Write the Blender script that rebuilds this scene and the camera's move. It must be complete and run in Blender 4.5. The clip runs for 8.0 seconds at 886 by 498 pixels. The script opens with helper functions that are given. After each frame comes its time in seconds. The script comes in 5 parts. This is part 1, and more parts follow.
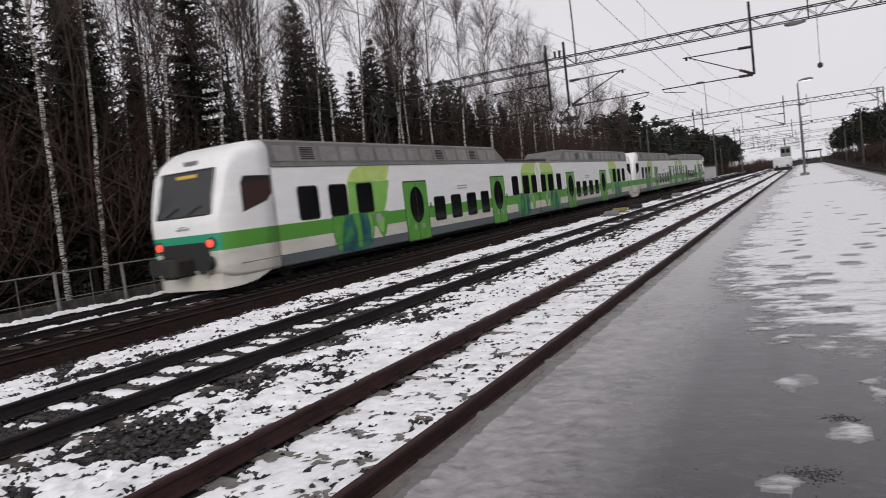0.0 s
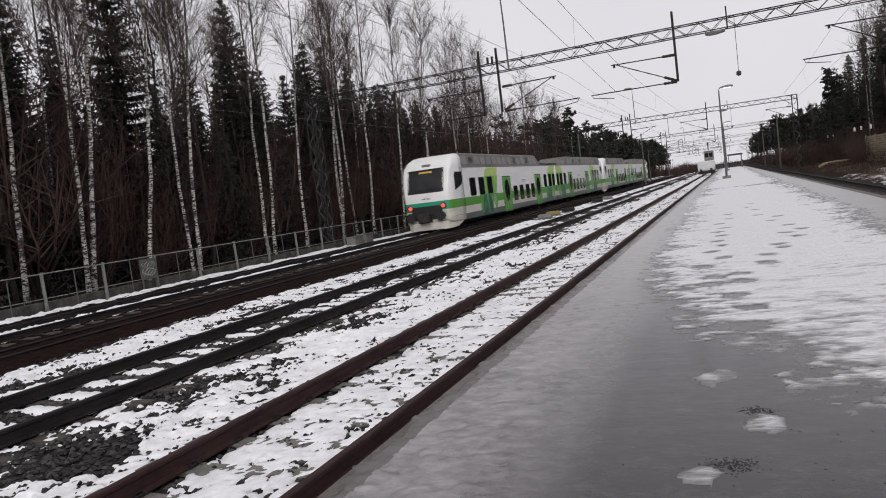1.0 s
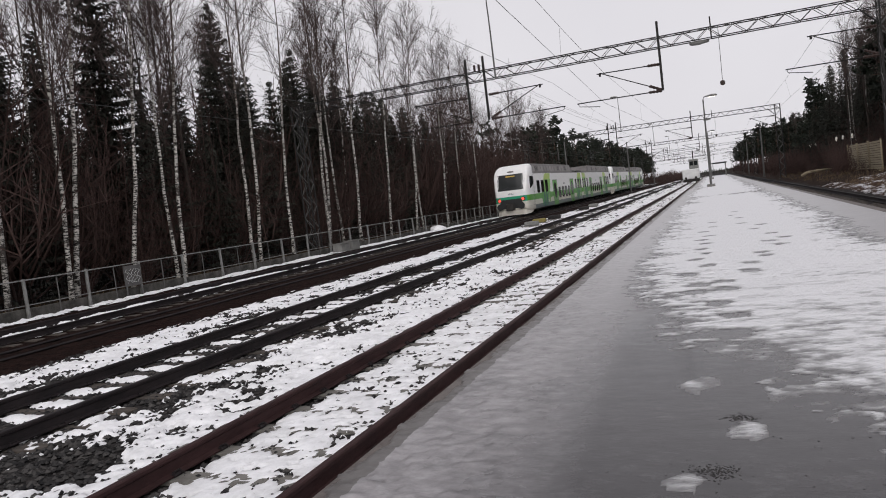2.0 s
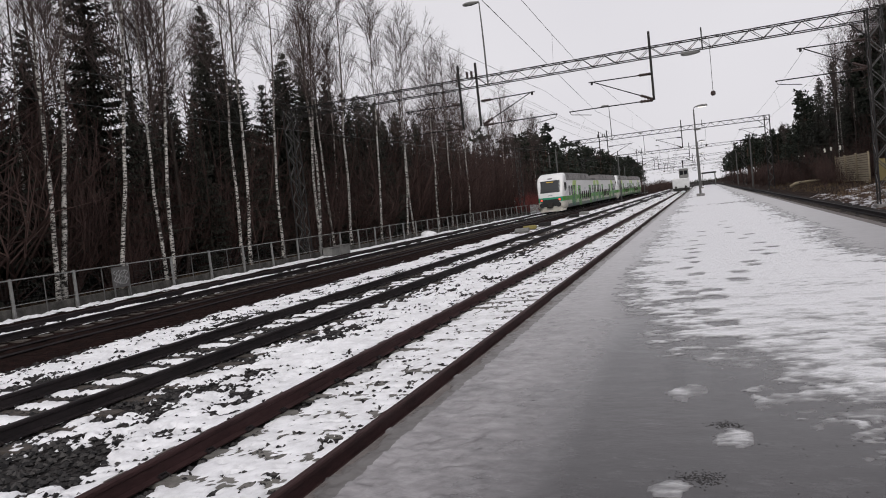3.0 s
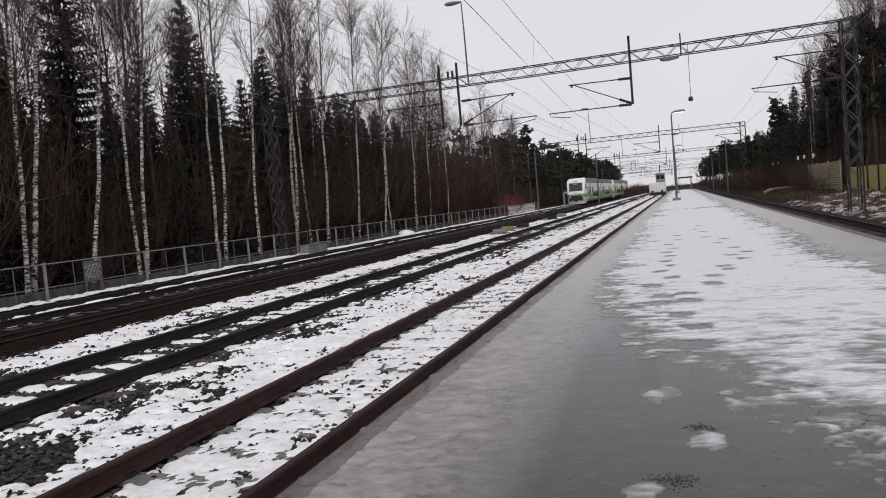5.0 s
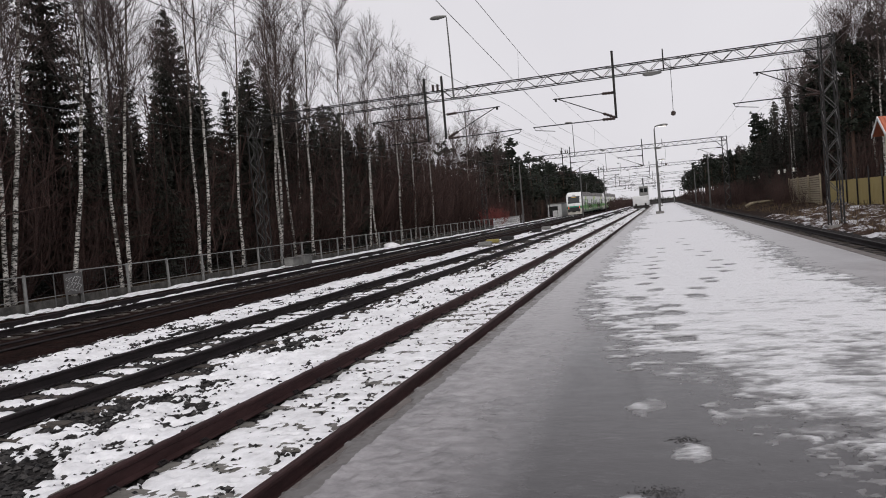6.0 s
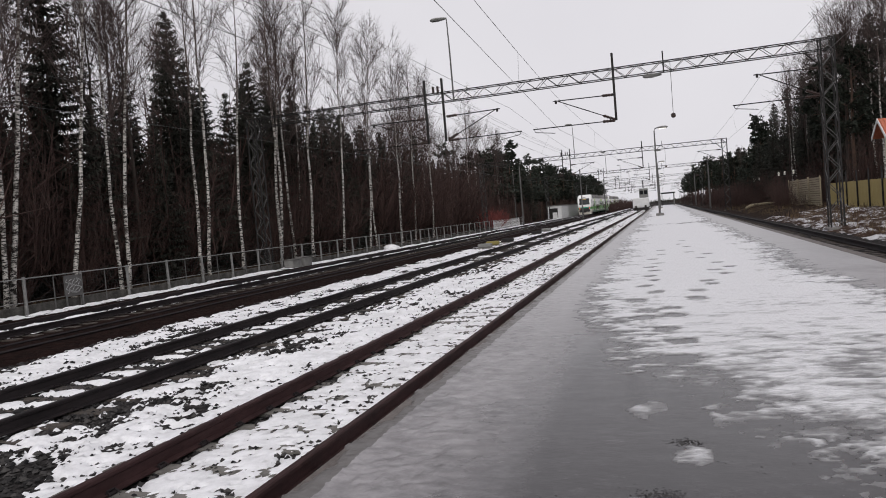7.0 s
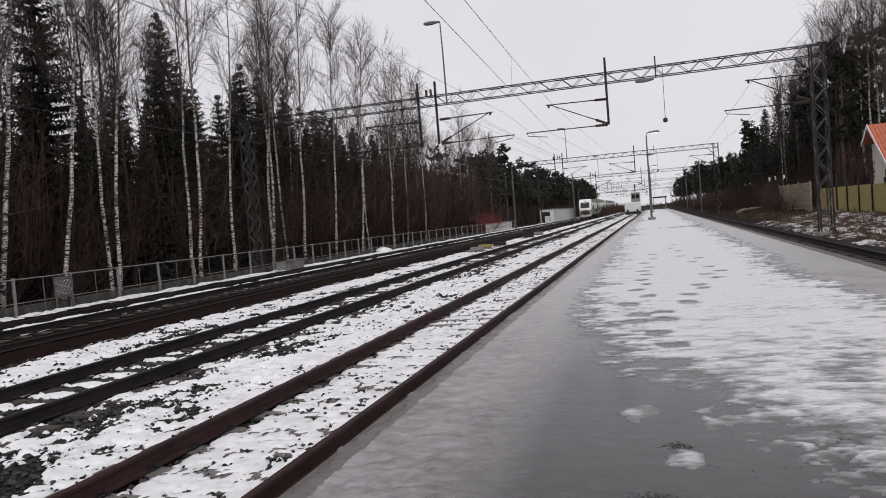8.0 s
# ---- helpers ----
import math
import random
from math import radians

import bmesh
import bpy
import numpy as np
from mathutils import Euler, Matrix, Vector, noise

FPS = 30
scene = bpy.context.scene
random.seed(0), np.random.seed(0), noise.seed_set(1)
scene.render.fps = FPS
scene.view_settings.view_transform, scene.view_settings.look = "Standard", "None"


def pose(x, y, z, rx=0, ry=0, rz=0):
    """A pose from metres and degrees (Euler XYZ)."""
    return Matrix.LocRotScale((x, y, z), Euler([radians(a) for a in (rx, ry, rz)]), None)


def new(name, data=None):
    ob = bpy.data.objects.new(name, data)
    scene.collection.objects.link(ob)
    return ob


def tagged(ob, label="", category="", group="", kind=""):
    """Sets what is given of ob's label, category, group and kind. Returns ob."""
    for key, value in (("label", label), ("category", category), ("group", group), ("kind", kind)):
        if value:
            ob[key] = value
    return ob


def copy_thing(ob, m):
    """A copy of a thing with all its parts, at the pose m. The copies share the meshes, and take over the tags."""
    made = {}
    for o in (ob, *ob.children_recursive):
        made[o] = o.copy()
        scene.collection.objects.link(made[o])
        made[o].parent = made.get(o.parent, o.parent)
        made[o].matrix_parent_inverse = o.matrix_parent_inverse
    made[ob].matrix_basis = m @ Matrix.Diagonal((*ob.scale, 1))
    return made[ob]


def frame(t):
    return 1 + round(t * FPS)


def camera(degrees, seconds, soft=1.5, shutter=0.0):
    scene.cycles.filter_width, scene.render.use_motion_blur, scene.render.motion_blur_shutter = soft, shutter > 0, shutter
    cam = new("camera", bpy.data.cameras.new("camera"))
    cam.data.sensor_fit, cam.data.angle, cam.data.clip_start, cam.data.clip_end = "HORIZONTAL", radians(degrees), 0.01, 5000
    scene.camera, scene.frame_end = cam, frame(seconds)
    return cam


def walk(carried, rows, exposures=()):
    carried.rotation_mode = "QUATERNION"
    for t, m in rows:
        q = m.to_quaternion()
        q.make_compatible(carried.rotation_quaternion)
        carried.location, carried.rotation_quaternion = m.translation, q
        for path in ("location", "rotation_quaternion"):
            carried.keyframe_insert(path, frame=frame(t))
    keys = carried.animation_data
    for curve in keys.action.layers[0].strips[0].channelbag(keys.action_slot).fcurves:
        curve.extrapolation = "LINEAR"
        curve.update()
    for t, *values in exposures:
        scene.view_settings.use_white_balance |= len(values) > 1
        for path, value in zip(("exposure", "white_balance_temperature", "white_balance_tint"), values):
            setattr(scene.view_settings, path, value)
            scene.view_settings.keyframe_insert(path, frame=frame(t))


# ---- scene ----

# Camera: held by a standing filmer on a platform, turning after a departing train
cam = camera(64.5, 8.0, soft=1.0, shutter=0.3)
WALK = [  # seconds, yaw, pitch, lean, eye
    (0, 27.79, -3.89, -6.72, -0.033, 0.010, 1.853),
    (0.5, 23.65, -3.93, -7.13, -0.012, 0.017, 1.860),
    (1, 22.63, -4.14, -7.17, 0.001, 0.004, 1.855),
    (1.5, 21.95, -3.99, -7.29, 0.008, 0.000, 1.862),
    (3, 20.64, -3.34, -6.16, 0.012, -0.021, 1.858),
    (3.5, 20.23, -3.77, -5.95, 0.015, -0.009, 1.852),
    (4, 19.61, -4.06, -5.74, 0.013, -0.008, 1.854),
    (4.5, 19.43, -3.98, -5.34, 0.004, 0.003, 1.852),
    (6, 17.52, -2.63, -4.92, -0.002, 0.002, 1.852),
    (6.5, 17.47, -2.56, -4.99, -0.007, 0.007, 1.851),
    (7, 17.50, -2.47, -4.90, -0.010, 0.012, 1.851),
    (7.5, 17.32, -2.43, -4.77, -0.010, 0.010, 1.854),
    (8, 16.85, -2.28, -4.60, -0.015, 0.003, 1.854),
]
walk(cam, [(t, pose(x, y, z, 90 + p, 0, w) @ pose(0, 0, 0, 0, 0, r)) for t, w, p, r, x, y, z in WALK])

# World: an even overcast winter sky
world = bpy.data.worlds.new("overcast_sky")
scene.world = world
world.use_nodes = True
wn = world.node_tree.nodes
wl = world.node_tree.links
wn.clear()
sky = wn.new("ShaderNodeTexSky")
sky.sky_type = "NISHITA"
sky.sun_disc = False
sky.sun_elevation = radians(28)
sky.sun_rotation = radians(200)
sky.dust_density = 4.0
hue = wn.new("ShaderNodeHueSaturation")
hue.inputs["Saturation"].default_value = 0.12
hue.inputs["Value"].default_value = 0.10
cloud = wn.new("ShaderNodeTexNoise")
cloud.inputs["Scale"].default_value = 1.6
cloud.inputs["Detail"].default_value = 4
cramp = wn.new("ShaderNodeValToRGB")
cramp.color_ramp.elements[0].position, cramp.color_ramp.elements[0].color = 0.3, (0.725, 0.705, 0.752, 1)
cramp.color_ramp.elements[1].position, cramp.color_ramp.elements[1].color = 0.75, (0.84, 0.822, 0.862, 1)
wmix = wn.new("ShaderNodeMix")
wmix.data_type = "RGBA"
wmix.inputs[0].default_value = 0.9
bg = wn.new("ShaderNodeBackground")
bg.inputs["Strength"].default_value = 1.0
wo = wn.new("ShaderNodeOutputWorld")
wl.new(sky.outputs[0], hue.inputs["Color"])
wl.new(cloud.outputs["Fac"], cramp.inputs["Fac"])
wl.new(hue.outputs[0], wmix.inputs[6])
wl.new(cramp.outputs[0], wmix.inputs[7])
wl.new(wmix.outputs[2], bg.inputs["Color"])
wl.new(bg.outputs[0], wo.inputs["Surface"])
sun = new("sun", bpy.data.lights.new("sun", "SUN"))
sun.data.energy = 1.2
sun.data.angle = radians(40)
sun.data.color = (1.0, 0.96, 0.92)
sun.matrix_world = pose(0, 0, 40, 62, 0, 20)


# ---- materials ----
class Mat:
    """A node material; keeps its Principled shader at hand."""

    def __init__(self, name, colour=(0.5, 0.5, 0.5), rough=0.6, metal=0.0, spec=0.5):
        self.m = bpy.data.materials.new(name)
        self.m.use_nodes = True
        self.n, self.l = self.m.node_tree.nodes, self.m.node_tree.links
        self.b = self.n["Principled BSDF"]
        self.b.inputs["Base Color"].default_value = (*colour, 1)
        self.b.inputs["Roughness"].default_value = rough
        self.b.inputs["Metallic"].default_value = metal
        self.b.inputs["Specular IOR Level"].default_value = spec
        self.co = self.n.new("ShaderNodeTexCoord").outputs["Object"]

    def mapped(self, scale=(1, 1, 1), world_space=False):
        mp = self.n.new("ShaderNodeMapping")
        mp.inputs["Scale"].default_value = scale
        src = self.co
        if world_space:
            src = self.n.new("ShaderNodeNewGeometry").outputs["Position"]
        self.l.new(src, mp.inputs["Vector"])
        return mp.outputs[0]

    def noise(self, scale, detail=4, rough=0.6, stretch=(1, 1, 1), world_space=False):
        t = self.n.new("ShaderNodeTexNoise")
        t.inputs["Scale"].default_value = scale
        t.inputs["Detail"].default_value = detail
        t.inputs["Roughness"].default_value = rough
        self.l.new(self.mapped(stretch, world_space), t.inputs["Vector"])
        return t.outputs["Fac"]

    def ramp(self, fac, stops):
        r = self.n.new("ShaderNodeValToRGB")
        el = r.color_ramp.elements
        while len(el) < len(stops):
            el.new(0.5)
        for e, (p, c) in zip(el, stops):
            e.position, e.color = p, (*(c if isinstance(c, tuple) else (c, c, c)), 1)
        self.l.new(fac, r.inputs["Fac"])
        return r.outputs[0]

    def mix(self, fac, a, b, mode="MIX"):
        x = self.n.new("ShaderNodeMix")
        x.data_type, x.blend_type = "RGBA", mode
        for v, i in ((fac, 0), (a, 6), (b, 7)):
            if isinstance(v, (int, float)):
                x.inputs[i].default_value = v if i == 0 else (v, v, v, 1)
            elif isinstance(v, tuple):
                x.inputs[i].default_value = (*v, 1)
            else:
                self.l.new(v, x.inputs[i])
        return x.outputs[2]

    def math(self, op, a, b=0.0):
        x = self.n.new("ShaderNodeMath")
        x.operation = op
        for i, v in enumerate((a, b)):
            if isinstance(v, (int, float)):
                x.inputs[i].default_value = v
            else:
                self.l.new(v, x.inputs[i])
        return x.outputs[0]

    def axes(self, world_space=False):
        s = self.n.new("ShaderNodeSeparateXYZ")
        self.l.new(self.n.new("ShaderNodeNewGeometry").outputs["Position"] if world_space else self.co, s.inputs[0])
        return s.outputs

    def random(self):
        return self.n.new("ShaderNodeObjectInfo").outputs["Random"]

    def island(self):
        return self.n.new("ShaderNodeNewGeometry").outputs["Random Per Island"]

    def colour(self, c):
        self.l.new(c, self.b.inputs["Base Color"])
        return self

    def gloss(self, r):
        self.l.new(r, self.b.inputs["Roughness"])
        return self

    def bump(self, h, strength=0.3, distance=0.01):
        b = self.n.new("ShaderNodeBump")
        b.inputs["Strength"].default_value = strength
        b.inputs["Distance"].default_value = distance
        self.l.new(h, b.inputs["Height"])
        self.l.new(b.outputs[0], self.b.inputs["Normal"])
        return self


def grained(name, a, b, scale, rough=0.7, metal=0.0, stretch=(1, 1, 1), bump=0.2, distance=0.01, spec=0.4):
    """Two colours mixed by coarse and fine noise, with fine relief."""
    m = Mat(name, a, rough, metal, spec)
    big = m.noise(scale, 5, 0.65, stretch)
    fine = m.noise(scale * 9, 3, 0.6, stretch)
    f = m.math("ADD", m.math("MULTIPLY", big, 0.7), m.math("MULTIPLY", fine, 0.3))
    m.colour(m.ramp(f, [(0.36, a), (0.64, b)]))
    return m.bump(fine, bump, distance)


def ground_material():
    m = Mat("gravel_and_litter", (0.05, 0.045, 0.04), 0.95, spec=0.04)
    vor = m.n.new("ShaderNodeTexVoronoi")
    vor.inputs["Scale"].default_value = 22
    m.l.new(m.co, vor.inputs["Vector"])
    stone = m.ramp(vor.outputs["Color"], [(0.1, (0.010, 0.010, 0.010)), (0.9, (0.05, 0.045, 0.044))])
    rusty = m.ramp(m.noise(7, 5), [(0.3, (0.005, 0.0034, 0.0032)), (0.7, (0.024, 0.0125, 0.0105))])
    litter = m.ramp(m.noise(1.3, 8, 0.7), [(0.3, (0.014, 0.010, 0.008)), (0.64, (0.045, 0.032, 0.024)), (0.76, (0.4, 0.4, 0.42))])
    bank = m.ramp(m.noise(1.5, 8, 0.78, (1, 0.4, 1)), [(0.30, (0.016, 0.010, 0.008)), (0.51, (0.060, 0.038, 0.028)), (0.56, (0.46, 0.46, 0.48)), (0.75, (0.76, 0.76, 0.78))])
    x, y, z = m.axes()
    edge = m.math("ADD", x, m.math("MULTIPLY", m.noise(2.0, 4), 0.7))
    rust_zone = m.math("MULTIPLY", m.math("LESS_THAN", edge, -11.2), m.math("GREATER_THAN", edge, -20.5))
    c = m.mix(rust_zone, stone, rusty)
    c = m.mix(m.math("LESS_THAN", edge, -21.6), c, litter)
    brown = m.ramp(m.noise(1.6, 8, 0.75), [(0.3, (0.012, 0.008, 0.007)), (0.66, (0.036, 0.024, 0.019)), (0.78, (0.24, 0.24, 0.25))])
    far = m.math("GREATER_THAN", m.math("ADD", y, m.math("MULTIPLY", m.noise(0.25, 3), 30.0)), 70.0)
    bank = m.mix(far, bank, brown)
    c = m.mix(m.math("GREATER_THAN", edge, 7.3), c, bank)
    m.colour(c)
    return m.bump(vor.outputs["Distance"], 0.8, 0.03).m


def snow_material(name, dirt=0.15):
    m = Mat(name, (0.8, 0.8, 0.82), 0.75, spec=0.25)
    a = m.noise(3.0, 6, 0.7)
    b = m.noise(40, 3, 0.6)
    c = m.ramp(a, [(0.25, (0.70 - dirt, 0.70 - dirt, 0.71 - dirt)), (0.6, (0.89, 0.89, 0.91))])
    m.colour(m.mix(m.math("MULTIPLY", m.math("GREATER_THAN", b, 0.68), 0.35), c, (0.4, 0.39, 0.38)))
    return m.bump(m.noise(60, 4), 0.5, 0.008).m


def ice_material():
    """Asphalt under a skin of wet ice: grey, uneven, shiny in streaks."""
    m = Mat("wet_ice_on_asphalt", (0.12, 0.12, 0.12), 0.3, spec=0.31)
    broad = m.noise(0.55, 5, 0.6, (1.0, 0.45, 1))
    mid = m.noise(2.6, 6, 0.65, (0.75, 1.1, 1))
    fine = m.noise(28, 4, 0.6, (0.6, 1.4, 1))
    x, y, z = m.axes()
    wob = m.math("ADD", x, m.math("MULTIPLY", m.math("SUBTRACT", broad, 0.5), 0.55))
    trodden = m.ramp(m.math("ADD", wob, 1.6), [(0.30, 1.0), (0.95, 0.0)])
    beyond = m.ramp(m.math("SUBTRACT", wob, 1.6), [(0.15, 0.0), (0.75, 1.0)])
    trodden = m.math("MAXIMUM", trodden, beyond)
    smooth = m.ramp(m.math("ADD", m.math("MULTIPLY", mid, 0.6), m.math("MULTIPLY", broad, 0.4)), [(0.32, (0.016, 0.0142, 0.0158)), (0.68, (0.040, 0.0357, 0.0388))])
    mottle = m.math("ADD", m.math("MULTIPLY", mid, 0.45), m.math("MULTIPLY", m.noise(11, 5, 0.7, (0.55, 1.0, 1)), 0.55))
    milky = m.ramp(mottle, [(0.34, (0.105, 0.099, 0.102)), (0.50, (0.235, 0.223, 0.229)), (0.66, (0.370, 0.353, 0.362))])
    c = m.mix(trodden, smooth, milky)
    # the milky strips turn paler farther along the platform
    far_pale = m.math("MULTIPLY", m.math("MULTIPLY", trodden, 0.55), m.ramp(m.math("MULTIPLY", m.math("ADD", y, m.math("MULTIPLY", broad, 8.0)), 0.04), [(0.30, 0.0), (0.75, 1.0)]))
    c = m.mix(far_pale, c, (0.50, 0.495, 0.505))
    blot = m.noise(7.5, 6, 0.7, (0.7, 1.0, 1))
    frost = m.ramp(m.math("ADD", m.math("MULTIPLY", blot, 0.6), m.math("MULTIPLY", fine, 0.4)), [(0.50, 0.0), (0.70, 0.5)])
    c = m.mix(m.math("MULTIPLY", frost, m.math("ADD", m.math("MULTIPLY", trodden, 0.36), 0.14)), c, (0.55, 0.55, 0.56))
    rim = m.math("LESS_THAN", m.math("ADD", x, m.math("MULTIPLY", m.noise(9, 4), 0.05)), -1.71)
    c = m.mix(m.math("MULTIPLY", rim, 0.8), c, (0.085, 0.078, 0.072))
    m.colour(c)
    m.gloss(m.ramp(m.math("ADD", m.math("MULTIPLY", mid, 0.6), m.math("MULTIPLY", trodden, 0.3)), [(0.25, 0.13), (0.8, 0.50)]))
    h = m.math("ADD", m.math("MULTIPLY", mid, 0.75), m.math("MULTIPLY", fine, 0.07))
    return m.bump(h, 0.22, 0.03).m


def birch_material():
    m = Mat("birch_bark", (0.55, 0.53, 0.5), 0.8, spec=0.2)
    marks = m.noise(2.6, 5, 0.7, (1.6, 1.6, 5.5), True)
    patch = m.noise(1.1, 4, 0.7, (1, 1, 1.3), True)
    x, y, z = m.axes()
    bark = m.ramp(marks, [(0.46, (0.022, 0.019, 0.017)), (0.52, (0.48, 0.46, 0.43)), (0.8, (0.66, 0.63, 0.60))])
    bark = m.mix(m.ramp(patch, [(0.55, 0.0), (0.62, 0.9)]), bark, (0.05, 0.042, 0.038))
    up = m.ramp(m.math("MULTIPLY", m.math("ADD", z, m.math("MULTIPLY", marks, 4.0)), 0.05), [(0.45, 0.0), (0.8, 1.0)])
    m.colour(m.mix(up, bark, (0.07, 0.05, 0.042)))
    return m.bump(marks, 0.3, 0.01).m


def foliage(name, a, b, rough=0.75):
    m = Mat(name, a, rough, spec=0.15)
    m.colour(m.mix(m.island(), a, b))
    return m.m


def livery_material():
    """White carriage paint with a green band, a cream lower side and a slate skirt; teal across the nose."""
    m = Mat("carriage_paint", (0.7, 0.7, 0.7), 0.32, spec=0.5)
    x, y, z = m.axes()
    grime = m.noise(1.4, 6, 0.7, (1, 0.35, 2.2))
    streak = m.noise(5.0, 4, 0.6, (1, 2.2, 0.25))
    white = m.ramp(grime, [(0.3, (0.76, 0.755, 0.75)), (0.65, (0.84, 0.84, 0.84))])
    cream = m.ramp(grime, [(0.3, (0.52, 0.49, 0.43)), (0.7, (0.68, 0.66, 0.60))])
    green = m.ramp(y, [(0.10, (0.02, 0.30, 0.17)), (0.14, (0.085, 0.30, 0.035))])
    slate = m.ramp(grime, [(0.3, (0.085, 0.10, 0.11)), (0.7, (0.13, 0.15, 0.16))])
    grey = m.ramp(grime, [(0.3, (0.16, 0.15, 0.145)), (0.7, (0.24, 0.225, 0.22))])
    body = m.math("GREATER_THAN", y, 2.35)
    c = m.mix(m.math("GREATER_THAN", z, 1.19), cream, green)
    c = m.mix(m.math("GREATER_THAN", z, 1.70), c, white)
    c = m.mix(m.math("MULTIPLY", m.math("LESS_THAN", z, 0.73), body), c, slate)
    c = m.mix(m.math("MULTIPLY", m.math("GREATER_THAN", z, 3.56), body), c, grey)
    c = m.mix(m.math("MULTIPLY", m.ramp(streak, [(0.55, 0.0), (0.85, 0.5)]), 0.25), c, (0.25, 0.22, 0.19))
    m.colour(c)
    return m.m


SNOW = snow_material("old_snow", 0.1)


def thin_snow_material():
    """Old snow on ice: greyer where it is a mere film."""
    m = Mat("trodden_snow", (0.7, 0.7, 0.72), 0.6, spec=0.3)
    x, y, z = m.axes()
    fine = m.noise(16, 5, 0.65, (0.5, 1.3, 1))
    film = m.math("ADD", m.math("MULTIPLY", m.math("SUBTRACT", z, 0.5495), 58.0), m.math("MULTIPLY", m.math("SUBTRACT", fine, 0.5), 0.9))
    m.colour(m.ramp(film, [(0.0, (0.17, 0.167, 0.171)), (0.22, (0.27, 0.267, 0.273)), (0.45, (0.50, 0.50, 0.51)), (0.80, (0.80, 0.80, 0.82))]))
    m.gloss(m.ramp(film, [(0.0, 0.30), (0.35, 0.8)]))
    crust = m.math("ADD", m.math("MULTIPLY", m.noise(11, 5, 0.7, (0.6, 1.0, 1)), 1.6), m.math("MULTIPLY", fine, 1.2))
    return m.bump(crust, 1.0, 0.035).m


SNOW_P = thin_snow_material()
GROUND = ground_material()
ICE = ice_material()


EDGE = grained("damp_brown_concrete", (0.058, 0.048, 0.043), (0.145, 0.126, 0.115), 5, 0.6, bump=0.4).m
CONCRETE = grained("weathered_concrete", (0.10, 0.095, 0.09), (0.22, 0.21, 0.20), 2.5, 0.85).m
RUST = grained("rusty_rail_steel", (0.026, 0.0125, 0.0130), (0.058, 0.030, 0.030), 6, 0.65, 0.15, (1, 0.3, 1), spec=0.15).m
DARKRAIL = grained("oily_rail_steel", (0.010, 0.0085, 0.0095), (0.028, 0.022, 0.023), 6, 0.65, 0.1, (1, 0.3, 1), spec=0.18).m
SLEEPER = grained("sleeper_concrete", (0.09, 0.085, 0.075), (0.19, 0.18, 0.165), 5, 0.9).m
OAKSLEEPER = grained("tarred_sleeper_wood", (0.03, 0.025, 0.02), (0.085, 0.07, 0.06), 5, 0.9, 0, (0.3, 2, 1)).m
STONE = foliage("dark_ballast_stone", (0.012, 0.012, 0.013), (0.07, 0.066, 0.064), 0.85)
PALEBOARD = grained("grey_weathered_board", (0.055, 0.053, 0.052), (0.115, 0.112, 0.110), 4, 0.7).m
GALV = grained("galvanised_steel", (0.070, 0.069, 0.068), (0.135, 0.133, 0.131), 7, 0.65, 0.15).m
DARKSTEEL = grained("dark_painted_steel", (0.014, 0.013, 0.013), (0.036, 0.034, 0.034), 5, 0.8, 0.0, spec=0.2).m
INSUL = grained("brown_insulator", (0.02, 0.012, 0.010), (0.05, 0.03, 0.025), 12, 0.3).m
WIRE = Mat("copper_wire_dark", (0.05, 0.05, 0.052), 0.5, 0.4).m
FENCEPAINT = grained("pale_fence_steel", (0.145, 0.145, 0.142), (0.29, 0.29, 0.284), 6, 0.6, 0.2).m
BIRCH = birch_material()
TWIG = foliage("birch_twig_brown", (0.036, 0.026, 0.024), (0.105, 0.078, 0.073))
BARK = grained("dark_bark", (0.022, 0.017, 0.014), (0.06, 0.045, 0.038), 6, 0.9, 0, (1, 1, 0.25)).m
PINEBARK = grained("pine_bark", (0.038, 0.025, 0.020), (0.095, 0.055, 0.038), 4, 0.9, 0, (1, 1, 0.4)).m
SPRUCE = foliage("spruce_needles", (0.022, 0.023, 0.019), (0.058, 0.058, 0.048))
PINE = foliage("pine_needles", (0.013, 0.017, 0.013), (0.038, 0.044, 0.033))
GLOWTWIG = foliage("reddish_willow_twigs", (0.11, 0.032, 0.030), (0.24, 0.072, 0.066))
SHRUB = foliage("bare_shrub_brown", (0.034, 0.0215, 0.019), (0.086, 0.054, 0.048))
DRYGRASS = foliage("dry_grass", (0.07, 0.048, 0.03), (0.16, 0.115, 0.07))
LIVERY = livery_material()
WINDOW = Mat("tinted_window", (0.008, 0.009, 0.010), 0.10, 0.0, 0.22).m
SCREEN = Mat("windscreen", (0.022, 0.024, 0.025), 0.06, 0.0, 0.5).m
RUBBER = Mat("black_rubber", (0.014, 0.014, 0.015), 0.6).m
DOORGREEN = grained("door_green_paint", (0.075, 0.27, 0.035), (0.11, 0.36, 0.05), 2, 0.35).m
LIME = grained("lime_paint", (0.40, 0.54, 0.12), (0.52, 0.64, 0.22), 2, 0.35).m
MIDGREEN = grained("leaf_green_paint", (0.16, 0.42, 0.06), (0.26, 0.52, 0.12), 1.5, 0.35).m


def teal_material():
    """Printed teal that turns green in soft clouds."""
    m = Mat("teal_paint", (0.01, 0.1, 0.1), 0.35)
    m.colour(m.ramp(m.noise(1.3, 3, 0.5), [(0.40, (0.004, 0.055, 0.085)), (0.52, (0.010, 0.13, 0.10)), (0.62, (0.06, 0.26, 0.05))]))
    return m.m


